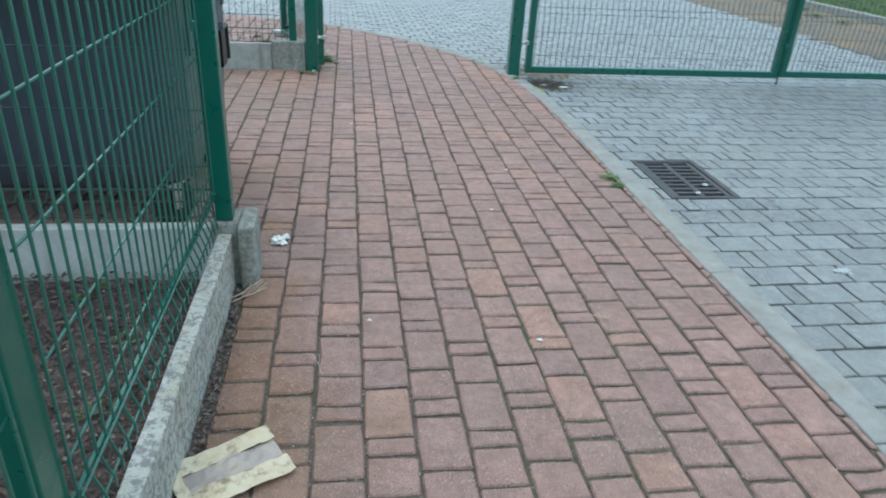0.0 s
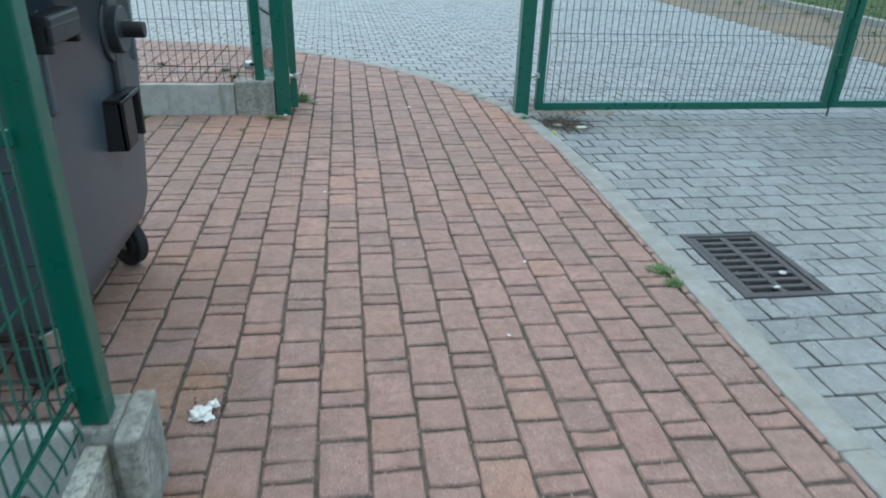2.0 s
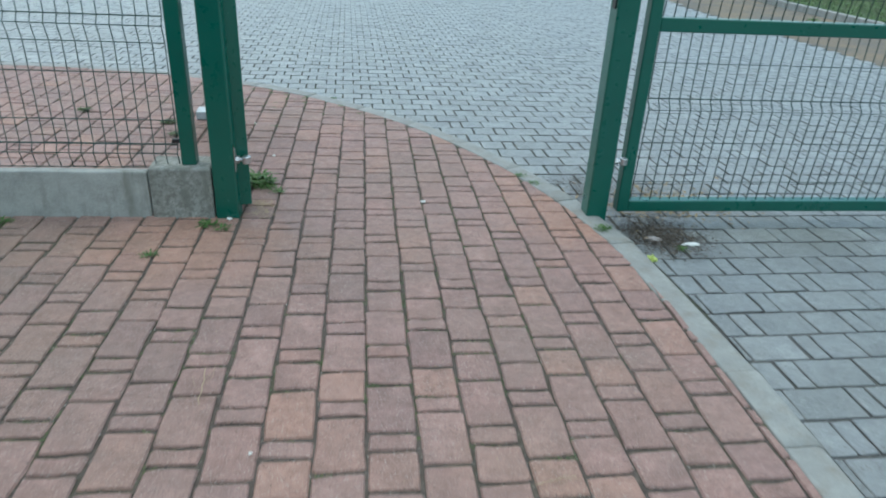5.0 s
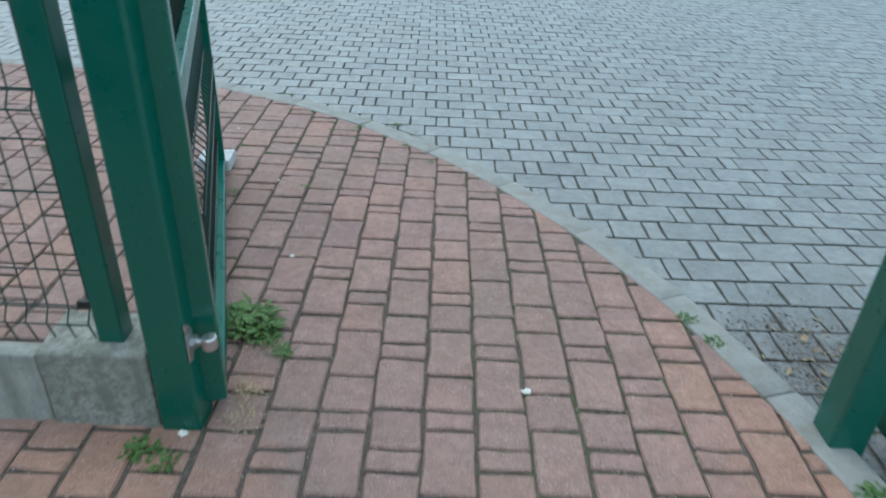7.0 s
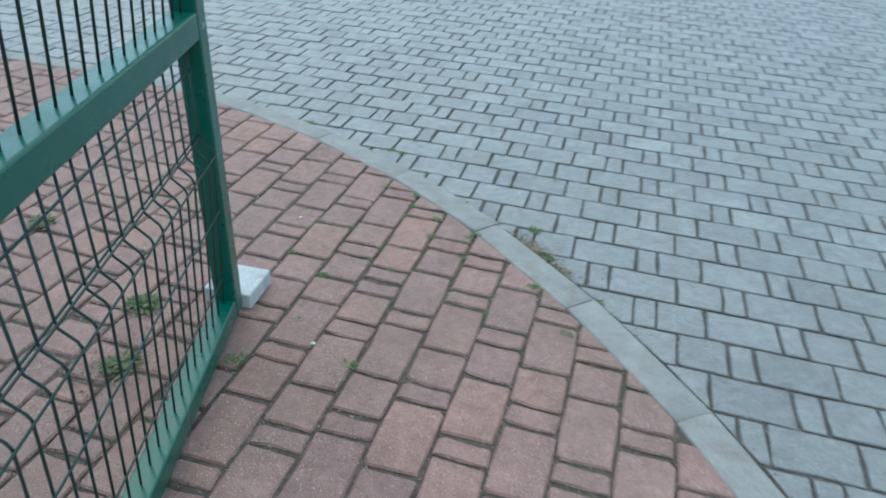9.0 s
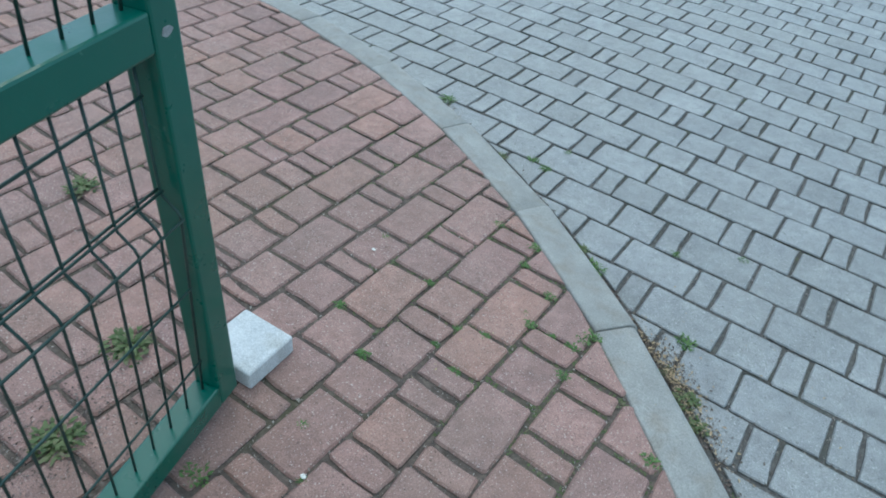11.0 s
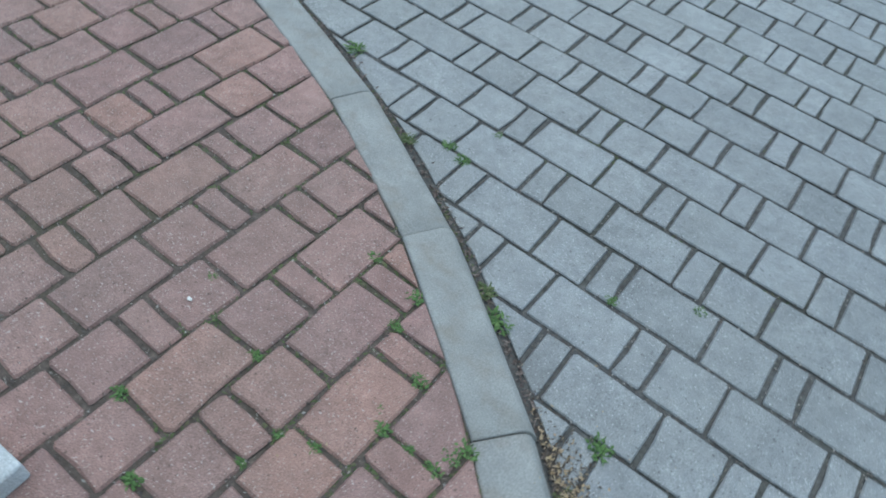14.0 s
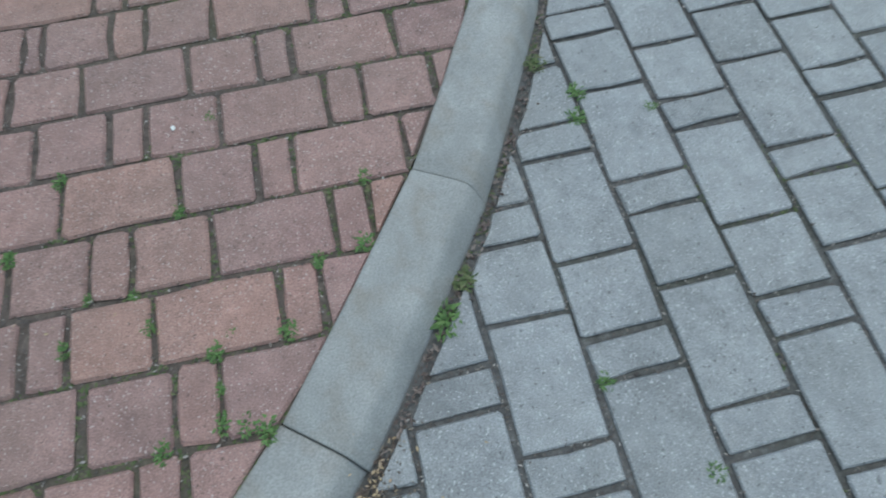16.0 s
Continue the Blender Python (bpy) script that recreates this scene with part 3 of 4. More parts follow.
def pier(name, x0, x1, y0, y1, z1, label):
    b = box(x0, x1, y0, y1, -0.15, z1, 0.012, segs=3)
    bmesh.ops.subdivide_edges(b, edges=[e for e in b.edges if e.calc_length() > 0.06], cuts=6, use_grid_fill=True)
    for v in b.verts:
        v.co += Vector((noise.noise(v.co * 22), noise.noise(v.co * 22 + Vector((5, 0, 0))), noise.noise(v.co * 18 + Vector((0, 9, 0))))) * 0.004
    return tagged(part(name, b, PIER), label, "pier", kind="structure")


plinth("plinth_path", -0.785, -0.735, -3.2, 1.842, 0.2, LICHEN, "lichen-spotted concrete fence base along the red path")
plinth("plinth_cross", -3.2, -0.80, 1.865, 1.915, 0.212, BASE, "pale concrete fence base in front of the bin")
pier("fence_pier", -0.712, -0.655, 1.80, 1.985, 0.243, "worn concrete pier at the fence corner")
pier("fence_pier_back", -0.81, -0.711, 1.845, 1.98, 0.241, "worn concrete pier behind the fence corner post")
fence_a = tagged(empty("path_fence", -0.79, 0, 0.2), "green welded wire fence along the path", "fence")
post(fence_a, -0.045, -0.002, 0.385, 0.468, -0.1, 1.55)
post(fence_a, 0.0, 0.06, 1.855, 1.915, 0.045, 1.6)
holder = empty("panel", 0.008, -1.55, 0, 90)
holder.parent = fence_a
mesh_panel(1.9, 0.02, 1.52, (0.115, 1.12), holder, WIRE, side=1, r=0.003, name="mesh_near")
mesh_panel(1.36, 0.02, 1.52, (0.115, 1.12), holder, WIRE, side=1, r=0.003, start=2.02, name="mesh_corner")
for z in (0.12, 0.7, 1.3):
    part("clip", box(-0.012, 0.012, 1.842, 1.862, z, z + 0.035, 0.004), GREEN, fence_a)
fence_b = tagged(empty("cross_fence", -0.80, 1.89, 0.2), "green welded wire fence across in front of the bin", "fence")
holder = empty("panel", 0, 0, 0, 180)
holder.parent = fence_b
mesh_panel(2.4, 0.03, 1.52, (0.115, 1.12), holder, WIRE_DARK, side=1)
post(fence_b, -2.47, -2.41, -0.03, 0.03, -0.2, 1.6)

# ---- fence and low base at the gate ----
plinth("plinth_gate", -4.6, -0.945, 5.435, 5.485, 0.21, PLINTH, "streaked concrete fence base beside the gate")
pier("gate_pier", -0.94, -0.672, 5.425, 5.60, 0.232, "grey concrete end block beside the gate post")
fence_c = tagged(empty("gate_fence", -0.80, 5.49, 0.2), "green wire fence beside the pedestrian gate", "fence")
post(fence_c, 0.0, 0.062, -0.02, 0.04, 0.03, 1.6)
holder = empty("panel", -0.012, 0.0, 0, 180)
holder.parent = fence_c
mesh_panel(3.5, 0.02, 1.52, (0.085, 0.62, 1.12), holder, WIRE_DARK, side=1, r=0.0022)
part("clip", box(-0.03, 0.004, -0.02, -0.004, 0.13, 0.15, 0.003), BLACK, fence_c)
post(fence_c, -3.58, -3.52, -0.02, 0.04, -0.2, 1.6)

# ---- gate posts ----


def hinge(parent, x, y, z, turn=0):
    """A wing plate on the post with a threaded bolt that carries the leaf's eye."""
    b = bmesh.new()
    shape = ((-0.018, -0.05), (0.0, -0.056), (0.02, -0.022), (0.02, 0.022), (0.0, 0.05), (-0.018, 0.062))
    lo = [b.verts.new((-0.004, u, w)) for u, w in shape]
    hi = [b.verts.new((0.0, u, w)) for u, w in shape]
    b.faces.new(lo[::-1])
    b.faces.new(hi)
    for k in range(6):
        b.faces.new((lo[k], lo[(k + 1) % 6], hi[(k + 1) % 6], hi[k]))
    h = part("hinge", b, ZINC, parent, "galvanised hinge plate and bolt")
    h.matrix_basis = pose(x, y, z, 0, 0, turn)
    part("bolt", cyl(0.009, 0.05, pose(0, 0, 0, 0, 90, 0), 12), ZINC, h)
    part("nut", cyl(0.017, 0.014, pose(0.001, 0, 0, 0, 90, 0), 6), ZINC, h)
    part("eye", cyl(0.019, 0.034, pose(0.045, 0, -0.017), 16, bevel=0.004), ZINC, h)
    return h


def gate_post(x, y, label):
    g = tagged(empty("gate_post", x, y, 0), label, "gate post", "gate posts")
    p = part("column", box(-0.05, 0.05, -0.05, 0.05, -0.1, 1.95, 0.008), GREEN, g)
    part("cap", box(-0.053, 0.053, -0.053, 0.053, 1.95, 1.97, 0.006), BLACK, g)
    return g


left_post = gate_post(-0.615, 5.47, "green square steel gate post beside a concrete block")
hinge(left_post, 0.0545, -0.03, 0.27)
hinge(left_post, 0.0545, -0.03, 1.5)
right_post = gate_post(1.115, 5.50, "green square steel gate post standing on the kerb")
hinge(right_post, 0.0545, -0.025, 0.27)
hinge(right_post, 0.0545, -0.025, 1.5)
part("lock_box", box(-0.056, -0.05, -0.03, 0.01, 0.95, 1.2, 0.002), BLACK, right_post)

# ---- gate leaves ----


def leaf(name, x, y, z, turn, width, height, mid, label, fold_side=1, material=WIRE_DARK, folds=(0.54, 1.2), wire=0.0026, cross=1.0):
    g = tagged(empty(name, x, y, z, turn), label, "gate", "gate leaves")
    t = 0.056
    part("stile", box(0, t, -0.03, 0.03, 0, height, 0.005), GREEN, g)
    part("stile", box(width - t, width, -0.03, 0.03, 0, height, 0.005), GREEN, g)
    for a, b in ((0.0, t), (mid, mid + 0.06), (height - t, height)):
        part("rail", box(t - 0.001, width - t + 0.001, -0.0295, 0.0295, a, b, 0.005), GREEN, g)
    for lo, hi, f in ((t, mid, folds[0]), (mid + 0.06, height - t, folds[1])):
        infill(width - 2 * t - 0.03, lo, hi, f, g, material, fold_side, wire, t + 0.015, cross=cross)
    return g


turn = math.degrees(math.atan2(6.972 - 5.49, -0.972 + 0.545))
open_leaf = leaf("pedestrian_gate", -0.545, 5.49, 0.035, turn, 1.542, 1.8, 0.775, "green steel pedestrian gate leaf with wire infill, standing open", fold_side=-1)
b = bmesh.new()
rng = random.Random(77)
patch = [b.verts.new((1.512 + 0.013 * math.cos(k * 0.7) * rng.uniform(0.6, 1.2), -0.0306, 0.80 + 0.008 * math.sin(k * 0.7) * rng.uniform(0.5, 1.2))) for k in range(9)]
b.faces.new(patch)
bmesh.ops.solidify(b, geom=b.faces[:], thickness=0.0008)
part("bare_patch", b, PALE, open_leaf, "pale scraped patch in the green paint")
drive_leaf = leaf("drive_gate", 1.222, 5.505, 0.012, 0.4, 2.41, 1.85, 0.85, "green steel drive gate leaf with wire infill, closed", fold_side=-1, wire=0.0028, cross=0.55)
second_leaf = leaf("drive_gate", 3.648, 5.522, 0.02, 0.4, 2.6, 1.85, 0.85, "green steel drive gate leaf beyond the drop bolt, closed", fold_side=-1, wire=0.0028, cross=0.55)
bolt = part("drop_bolt", cyl(0.008, 0.75, pose(2.405, -0.036, -0.06), 10), GREEN, drive_leaf, "green-painted drop bolt")
part("bolt_handle", cyl(0.006, 0.09, pose(2.405, -0.036, 0.42, 0, -90, 0), 8), GREEN, bolt)
part("guide", box(2.385, 2.425, -0.05, -0.0296, 0.28, 0.31, 0.003), GREEN, drive_leaf)

# ---- loose block that holds the gate ----
block = part("loose_paver", box(-0.073, 0.073, -0.07, 0.07, 0, 0.052, 0.006, segs=3), PALE)
block.matrix_basis = pose(-1.012, 7.068, 0.001, 0, 0, 4)
tagged(block, "pale grey loose concrete paver against the open gate", "paver")

# ---- wheeled waste bin ----


def ring(x0, x1, y0, y1, r, z, n=6):
    out = []
    for cx, cy, a in ((x1 - r, y0 + r, -90), (x1 - r, y1 - r, 0), (x0 + r, y1 - r, 90), (x0 + r, y0 + r, 180)):
        for i in range(n + 1):
            t = radians(a + 90 * i / n)
            out.append((cx + r * math.cos(t), cy + r * math.sin(t), z))
    return out


def loft(rings):
    V = [p for r in rings for p in r]
    k = len(rings[0])
    F = [(i * k + j, i * k + (j + 1) % k, (i + 1) * k + (j + 1) % k, (i + 1) * k + j) for i in range(len(rings) - 1) for j in range(k)]
    return V, F + [tuple(range(k - 1, -1, -1)), tuple(range((len(rings) - 1) * k, len(rings) * k))]


BX, BY = -1.635, 2.76
waste = tagged(empty("waste_container", BX, BY, 0), "dark grey plastic wheeled waste container on red pavers", "waste bin")
x1b, x1t = BIN_X1B - BX, BIN_X1T - BX
V, F = loft([ring(-x1b + 0.14, x1b - 0.14, -0.33, 0.40, 0.12, 0.15), ring(-x1b + 0.06, x1b - 0.06, -0.4, 0.48, 0.14, 0.168), ring(-x1b + 0.02, x1b - 0.018, -0.44, 0.53, 0.14, 0.21), ring(-x1b, x1b, -0.465, 0.55, 0.13, 0.29),
             ring(-x1b - 0.02, x1b + (x1t - x1b) * 0.2, -0.49, 0.57, 0.12, 0.45), ring(-x1t + 0.02, x1b + (x1t - x1b) * 0.6, -0.53, 0.585, 0.11, 0.75),
             ring(-x1t, x1t, -0.57, 0.57, 0.10, 1.10), ring(-x1t - 0.04, x1t + 0.035, -0.60, 0.60, 0.09, 1.11), ring(-x1t - 0.04, x1t + 0.035, -0.60, 0.60, 0.09, 1.17)])
lists("body", V, F, PLASTIC, waste, smooth=True)
V, F = loft([ring(-x1t - 0.045, x1t + 0.04, -0.605, 0.605, 0.09, 1.175), ring(-x1t - 0.045, x1t + 0.04, -0.605, 0.605, 0.09, 1.21), ring(-x1t + 0.1, x1t - 0.1, -0.5, 0.5, 0.2, 1.36), ring(-x1t + 0.4, x1t - 0.4, -0.25, 0.25, 0.2, 1.41)])
lists("lid", V, F, PLASTIC, waste, smooth=True)
fx = x1b + (x1t - x1b) * 0.86
bm = cyl(0.105, 0.03, pose(fx - 0.02, TRUN_Y, TRUN_Z, 0, 90, 0), 28, bevel=0.006)
cyl(0.075, 0.035, pose(fx + 0.008, TRUN_Y, TRUN_Z, 0, 90, 0), 28, bm, bevel=0.005)
box(fx - 0.05, fx + 0.012, TRUN_Y - 0.035, TRUN_Y + 0.035, TRUN_Z - 0.2, TRUN_Z, 0.01, bm)
box(fx - 0.03, fx + 0.02, TRUN_Y - 0.06, TRUN_Y + 0.06, TRUN_Z, 1.11, 0.015, bm)
trunnion = part("trunnion_mount", bm, MOULD, waste, "darker moulded pivot mount")
part("trunnion", cyl(0.026, 0.068, pose(fx + 0.04, TRUN_Y, TRUN_Z, 0, 90, 0), 18, bevel=0.004), BLACK, trunnion)
bm = bmesh.new()
hz = TRUN_Z - 0.28
hxx = x1b + (x1t - x1b) * 0.55
for a, b, c, d, e, f in ((-0.06, 0.06, -0.12, -0.1, -0.08, 0.085), (-0.06, 0.06, 0.08, 0.1, -0.08, 0.085), (0.04, 0.06, -0.12, 0.0, -0.08, 0.085), (-0.06, 0.06, -0.12, 0.1, 0.07, 0.085), (-0.06, -0.04, -0.12, 0.1, -0.08, 0.085)):
    box(hxx + a, hxx + b, TRUN_Y - 0.05 + c, TRUN_Y - 0.05 + d, hz + e, hz + f, 0.006, bm)
part("grip", bm, BLACK, waste, "black moulded grip pocket")
bm = box(fx - 0.03, fx + 0.055, -0.40, -0.19, 1.03, 1.06, 0.008)
box(fx + 0.035, fx + 0.055, -0.40, -0.19, 0.99, 1.04, 0.006, bm)
for y in (-0.40, -0.21):
    box(fx - 0.03, fx + 0.05, y, y + 0.02, 0.97, 1.04, 0.006, bm)
part("corner_bracket", bm, BLACK, waste, "black moulded bracket under the rim")
part("strap", box(fx - 0.06, fx + 0.004, -0.405, -0.385, 0.72, 0.97, 0.004), BLACK, waste)
for y in (-0.33, 0.45):
    part("rib", box(fx - 0.1, fx + 0.004, y - 0.02, y + 0.02, 0.8, 1.11, 0.012), PLASTIC, waste)


def castor(x, y, turn):
    c = empty("castor", x, y, 0, turn)
    c.parent = waste
    part("tyre", cyl(0.1, 0.044, pose(-0.022, 0, 0.1, 0, 90, 0), 28, bevel=0.008), RUBBER, c)
    part("rim", cyl(0.07, 0.05, pose(-0.025, 0, 0.1, 0, 90, 0), 24, bevel=0.004), BLACK, c)
    bm = bmesh.new()
    for s in (-0.034, 0.03):
        box(s, s + 0.004, -0.03, 0.03, 0.08, 0.19, 0.001, bm)
    box(-0.034, 0.034, -0.04, 0.04, 0.186, 0.196, 0.002, bm)
    part("fork", bm, ZINC, c, "galvanised castor fork")


castor(-1.06 - BX, 0.40, 55)
castor(-1.06 - BX, -0.395, -35)
castor(-x1b + 0.12, 0.385, 10)
castor(-x1b + 0.12, -0.395, 70)

# ---- litter and weeds ----


def add_leaf(V, F, base, heading, lean, length, width):
    """A bent leaf of three cross-sections."""
    d = Vector((math.cos(heading), math.sin(heading), 0))
    side = Vector((-d.y, d.x, 0))
    n0 = len(V)
    p = Vector(base)
    for i, (w, up) in enumerate(((0.25, lean), (1.0, lean * 0.7), (0.8, lean * 0.25), (0.0, -0.15))):
        if i:
            p = p + (d * math.cos(up) + Vector((0, 0, math.sin(up)))) * (length / 3)
        if w:
            V.append(tuple(p - side * width * w / 2))
            V.append(tuple(p + side * width * w / 2))
        else:
            V.append(tuple(p))
    F += [(n0, n0 + 1, n0 + 3, n0 + 2), (n0 + 2, n0 + 3, n0 + 5, n0 + 4), (n0 + 4, n0 + 5, n0 + 6)]


def weed(x, y, z, size, seed, label="small green weed in a paving joint", material=None, leaves=80):
    r = random.Random(seed)
    V, F = [], []
    for _ in range(leaves):
        a = r.uniform(0, 2 * math.pi)
        d = r.uniform(0, 0.8) * size
        h = r.uniform(0, 0.3) * size
        e = 0.6 if seed >= 300 else 0.85
        add_leaf(V, F, (d * math.cos(a) * 0.9, d * math.sin(a) * e, h), a + r.uniform(-1.4, 1.4), r.uniform(0.1, 1.3), size * r.uniform(0.2, 0.5), size * (r.uniform(0.03, 0.06) if material == STRAW else r.uniform(0.08, 0.19)))
    ob = lists("weed", V, F, material or LEAF)
    ob.location = (x, y, z)
    return tagged(ob, label, "weed", "weeds in the joints")


WEEDS = ((-0.555, 5.88, 0.125), (-0.50, 5.80, 0.06), (-0.43, 5.745, 0.05), (-0.69, 5.345, 0.06), (-0.62, 5.31, 0.045), (1.10, 5.30, 0.055), (-0.86, 5.05, 0.045), (-1.66, 5.0, 0.07),
         (-1.55, 5.38, 0.05), (1.10, 2.93, 0.07), (1.115, 2.82, 0.055), (0.854, 6.005, 0.045), (0.91, 5.885, 0.045), (-1.83, 7.18, 0.06), (-1.23, 6.91, 0.07), (-1.125, 6.68, 0.06), (-0.864, 6.8, 0.035))
for i, (x, y, s) in enumerate(WEEDS):
    shade = x < -1.1 and y > 6
    weed(x, y, -0.008, s, i, "low olive-green weed clump beside the open gate" if shade else "leafy green weed tuft growing from a paving joint" if s > 0.05 else "small green weed growing from a paving joint", MOSS if shade else None, 170 if shade else 80 if s < 0.1 else 190)
SPRIGS = ((-0.847, 7.878, 0.022), (-0.696, 7.775, 0.022), (-0.712, 7.857, 0.03), (-0.58, 7.712, 0.026), (-0.567, 7.589, 0.026), (-0.505, 7.593, 0.018), (-0.447, 7.594, 0.024), (-0.425, 7.66, 0.03),
          (-0.44, 7.63, 0.026), (-0.423, 7.501, 0.024), (-0.698, 7.46, 0.018), (-0.626, 7.343, 0.02), (-0.636, 7.482, 0.02), (-0.82, 7.243, 0.026), (-0.711, 7.38, 0.016), (-0.851, 7.54, 0.022),
          (-0.97, 7.324, 0.024), (-1.057, 7.607, 0.016), (-0.573, 6.883, 0.03), (-0.696, 6.923, 0.018), (-0.598, 7.618, 0.018), (-0.164, 7.421, 0.028), (-0.035, 7.22, 0.026), (-0.792, 7.014, 0.018))
for i, (x, y, s) in enumerate(SPRIGS):
    weed(x, y, -0.006, s, 300 + i, "tiny green sprig in a red paving joint", leaves=60)
YARD_WEEDS = ((-0.988, 8.331, 0.03), (-0.929, 8.317, 0.026), (-0.922, 8.47, 0.018), (-0.397, 8.2, 0.022), (-0.222, 8.32, 0.022), (-0.56, 7.965, 0.04), (-1.455, 8.461, 0.04), (-0.237, 7.865, 0.035), (0.035, 7.475, 0.036), (0.09, 7.42, 0.03), (0.36, 7.10, 0.03), (1.45, 5.2, 0.04))
for i, (x, y, s) in enumerate(YARD_WEEDS):
    weed(x, y, GROUND - 0.006, s, 40 + i, "small green weed beside the kerb")
for i, (x, y) in enumerate(((-1.25, 1.7), (-1.02, 1.45), (-1.55, 1.2), (-1.0, 1.1), (-1.2, 1.76), (-1.4, 1.55))):
    weed(x, y, 0.015, 0.06, 80 + i, "low green weed on bare soil", leaves=30)
for i, (x, y) in enumerate(((-0.48, 5.56), (-0.47, 5.46), (1.3, 5.66), (1.42, 5.72))):
    weed(x, y, GROUND if x > 1 else -0.008, 0.07, 120 + i, "dry yellow grass tuft beside the gate", STRAW, 70)


def joint_green(name, spots, label, material=MOSS, seed=3, low=0.004, high=0.014):
    r = random.Random(seed)
    V, F = [], []
    for x, y, z, k in spots:
        for _ in range(k):
            a = r.uniform(0, 2 * math.pi)
            add_leaf(V, F, (x + r.gauss(0, 0.006), y + r.gauss(0, 0.006), z), a, r.uniform(0.2, 1.3), r.uniform(low, high), r.uniform(0.002, 0.006))
    return tagged(lists(name, V, F, material), label, "moss", kind="stuff")


def red_joint(r):
    """A random place in a joint of the red path."""
    if r.random() < 0.5:
        return round(r.uniform(-2.2, 1.15) / PITCH) * PITCH + r.gauss(0, 0.0025), r.uniform(0.3, 8.3)
    row = r.randrange(-15, 8)
    return (row + r.random()) * PITCH, r.choice(RED_CUTS[row]) + r.gauss(0, 0.003)


def grey_joint(r):
    """A random place in a joint of the grey yard near the kerb."""
    row = r.randrange(-14, 14)
    if r.random() < 0.55:
        x, y = r.uniform(-2.5, 2.2), YARD_Y + YARD_PITCH * row + r.gauss(0, 0.0025)
    else:
        x, y = r.choice(GREY_CUTS[row]) + r.gauss(0, 0.0025), YARD_Y + YARD_PITCH * (row + r.random())
    return x - YARD_TURN * (y - YARD_Y), y + YARD_TURN * (x + 0.6)


RED_CUTS = {row: [a for a, b in red_course(row, random.Random(0)) if 0.3 < a < 8.4] for row in range(-15, 8)}
GREY_CUTS = {row: [a for a, b in grey_course(row, random.Random(0)) if -2.5 < a < 2.2] for row in range(-14, 14)}

rng = random.Random(11)
spots = []
for _ in range(17000):
    x, y = red_joint(rng)
    wet = noise.noise((x * 1.1, y * 0.8, 4)) + 0.55 * noise.noise((x * 5, y * 5, 9))
    late = 0.12 * (x < -0.3 and y < 3) + 0.35 * min(max((y - 5.0) / 2.0, 0), 1)
    if signed(x, y) < -0.01 and wet + late > 0.3 and not (x < -0.73 and y < 2):
        spots.append((x, y, -0.0085, 5))
joint_green("joint_moss", spots, "green moss and tiny weeds in the red paving joints")
spots = []
for _ in range(11000):
    x, y = grey_joint(rng)
    wet = noise.noise((x * 1.2, y * 1.2, 24)) + 0.5 * noise.noise((x * 5, y * 5, 29))
    if signed(x, y) > KERB_W + 0.01 and wet > 0.34:
        spots.append((x, y, GROUND - 0.008, 3))
for i in range(520):
    s = rng.uniform(0.2, ARC[-1] - 0.3)
    (px, py), n = kerb_line(s)
    if noise.noise((px * 3, py * 3, 5)) > -0.05:
        d = KERB_W + rng.uniform(0.0, 0.016)
        spots.append((px + n[0] * d, py + n[1] * d, GROUND - 0.008, 3))
joint_green("yard_moss", spots, "sparse moss along the kerb and yard joints", seed=8)
spots = []
for i in range(900):
    s = rng.uniform(-3.5, ARC[-1] - 0.6)
    (px, py), n = kerb_line(s)
    if noise.noise((px * 3.3, py * 3.3, 15)) > 0.02:
        spots.append((px - n[0] * rng.uniform(0, 0.012), py - n[1] * rng.uniform(0, 0.012), -0.008, 3))
joint_green("kerb_moss", spots, "green moss where red pavers meet the kerb", seed=9)


def litter(name, count, where, label, seed, material=LITTER, size=(0.006, 0.022)):
    r = random.Random(seed)
    V, F = [], []
    for _ in range(count):
        x, y, z = where(r)
        a = r.uniform(0, 6.28)
        s = r.uniform(*size)
        w = s * r.uniform(0.15, 0.6)
        m = pose(x, y, z, r.uniform(-30, 30), r.uniform(-30, 30), math.degrees(a))
        n0 = len(V)
        V += [tuple(m @ Vector(p)) for p in ((-s, 0, 0), (0, -w, 0.2 * w), (s, 0, 0.0), (0, w, 0.2 * w), (0, 0, -0.3 * w))]
        F += [(n0, n0 + 1, n0 + 4), (n0 + 1, n0 + 2, n0 + 4), (n0 + 2, n0 + 3, n0 + 4), (n0 + 3, n0, n0 + 4)]
    return tagged(lists(name, V, F, material), label, "litter", kind="stuff")


litter("bed_litter", 8500, lambda r: (r.uniform(-2.2, -0.8), r.uniform(0.1, 1.85), 0.03 + r.uniform(-0.006, 0.012)), "bark mulch and dry leaf crumbs on dark soil", 1, size=(0.004, 0.0125))
BARK = leafy("bark_chips", (0.03, 0.02, 0.019), (0.055, 0.036, 0.034), (0.085, 0.058, 0.054), (0.04, 0.03, 0.026), (0.14, 0.105, 0.095))
litter("bark_mulch", 4200, lambda r: (r.uniform(-2.2, -0.8), r.uniform(0.1, 1.85), 0.036 + r.uniform(-0.006, 0.014)), "dark reddish-brown bark chips strewn over the soil", 61, BARK, (0.008, 0.024))
litter("tissue_dirt", 160, lambda r: (-0.6 + r.gauss(0, 0.03), 2.19 + r.gauss(0, 0.035), 0.001 + r.uniform(0, 0.003)), "dark soil crumbs round the torn tissue", 62, BARK, (0.002, 0.007))
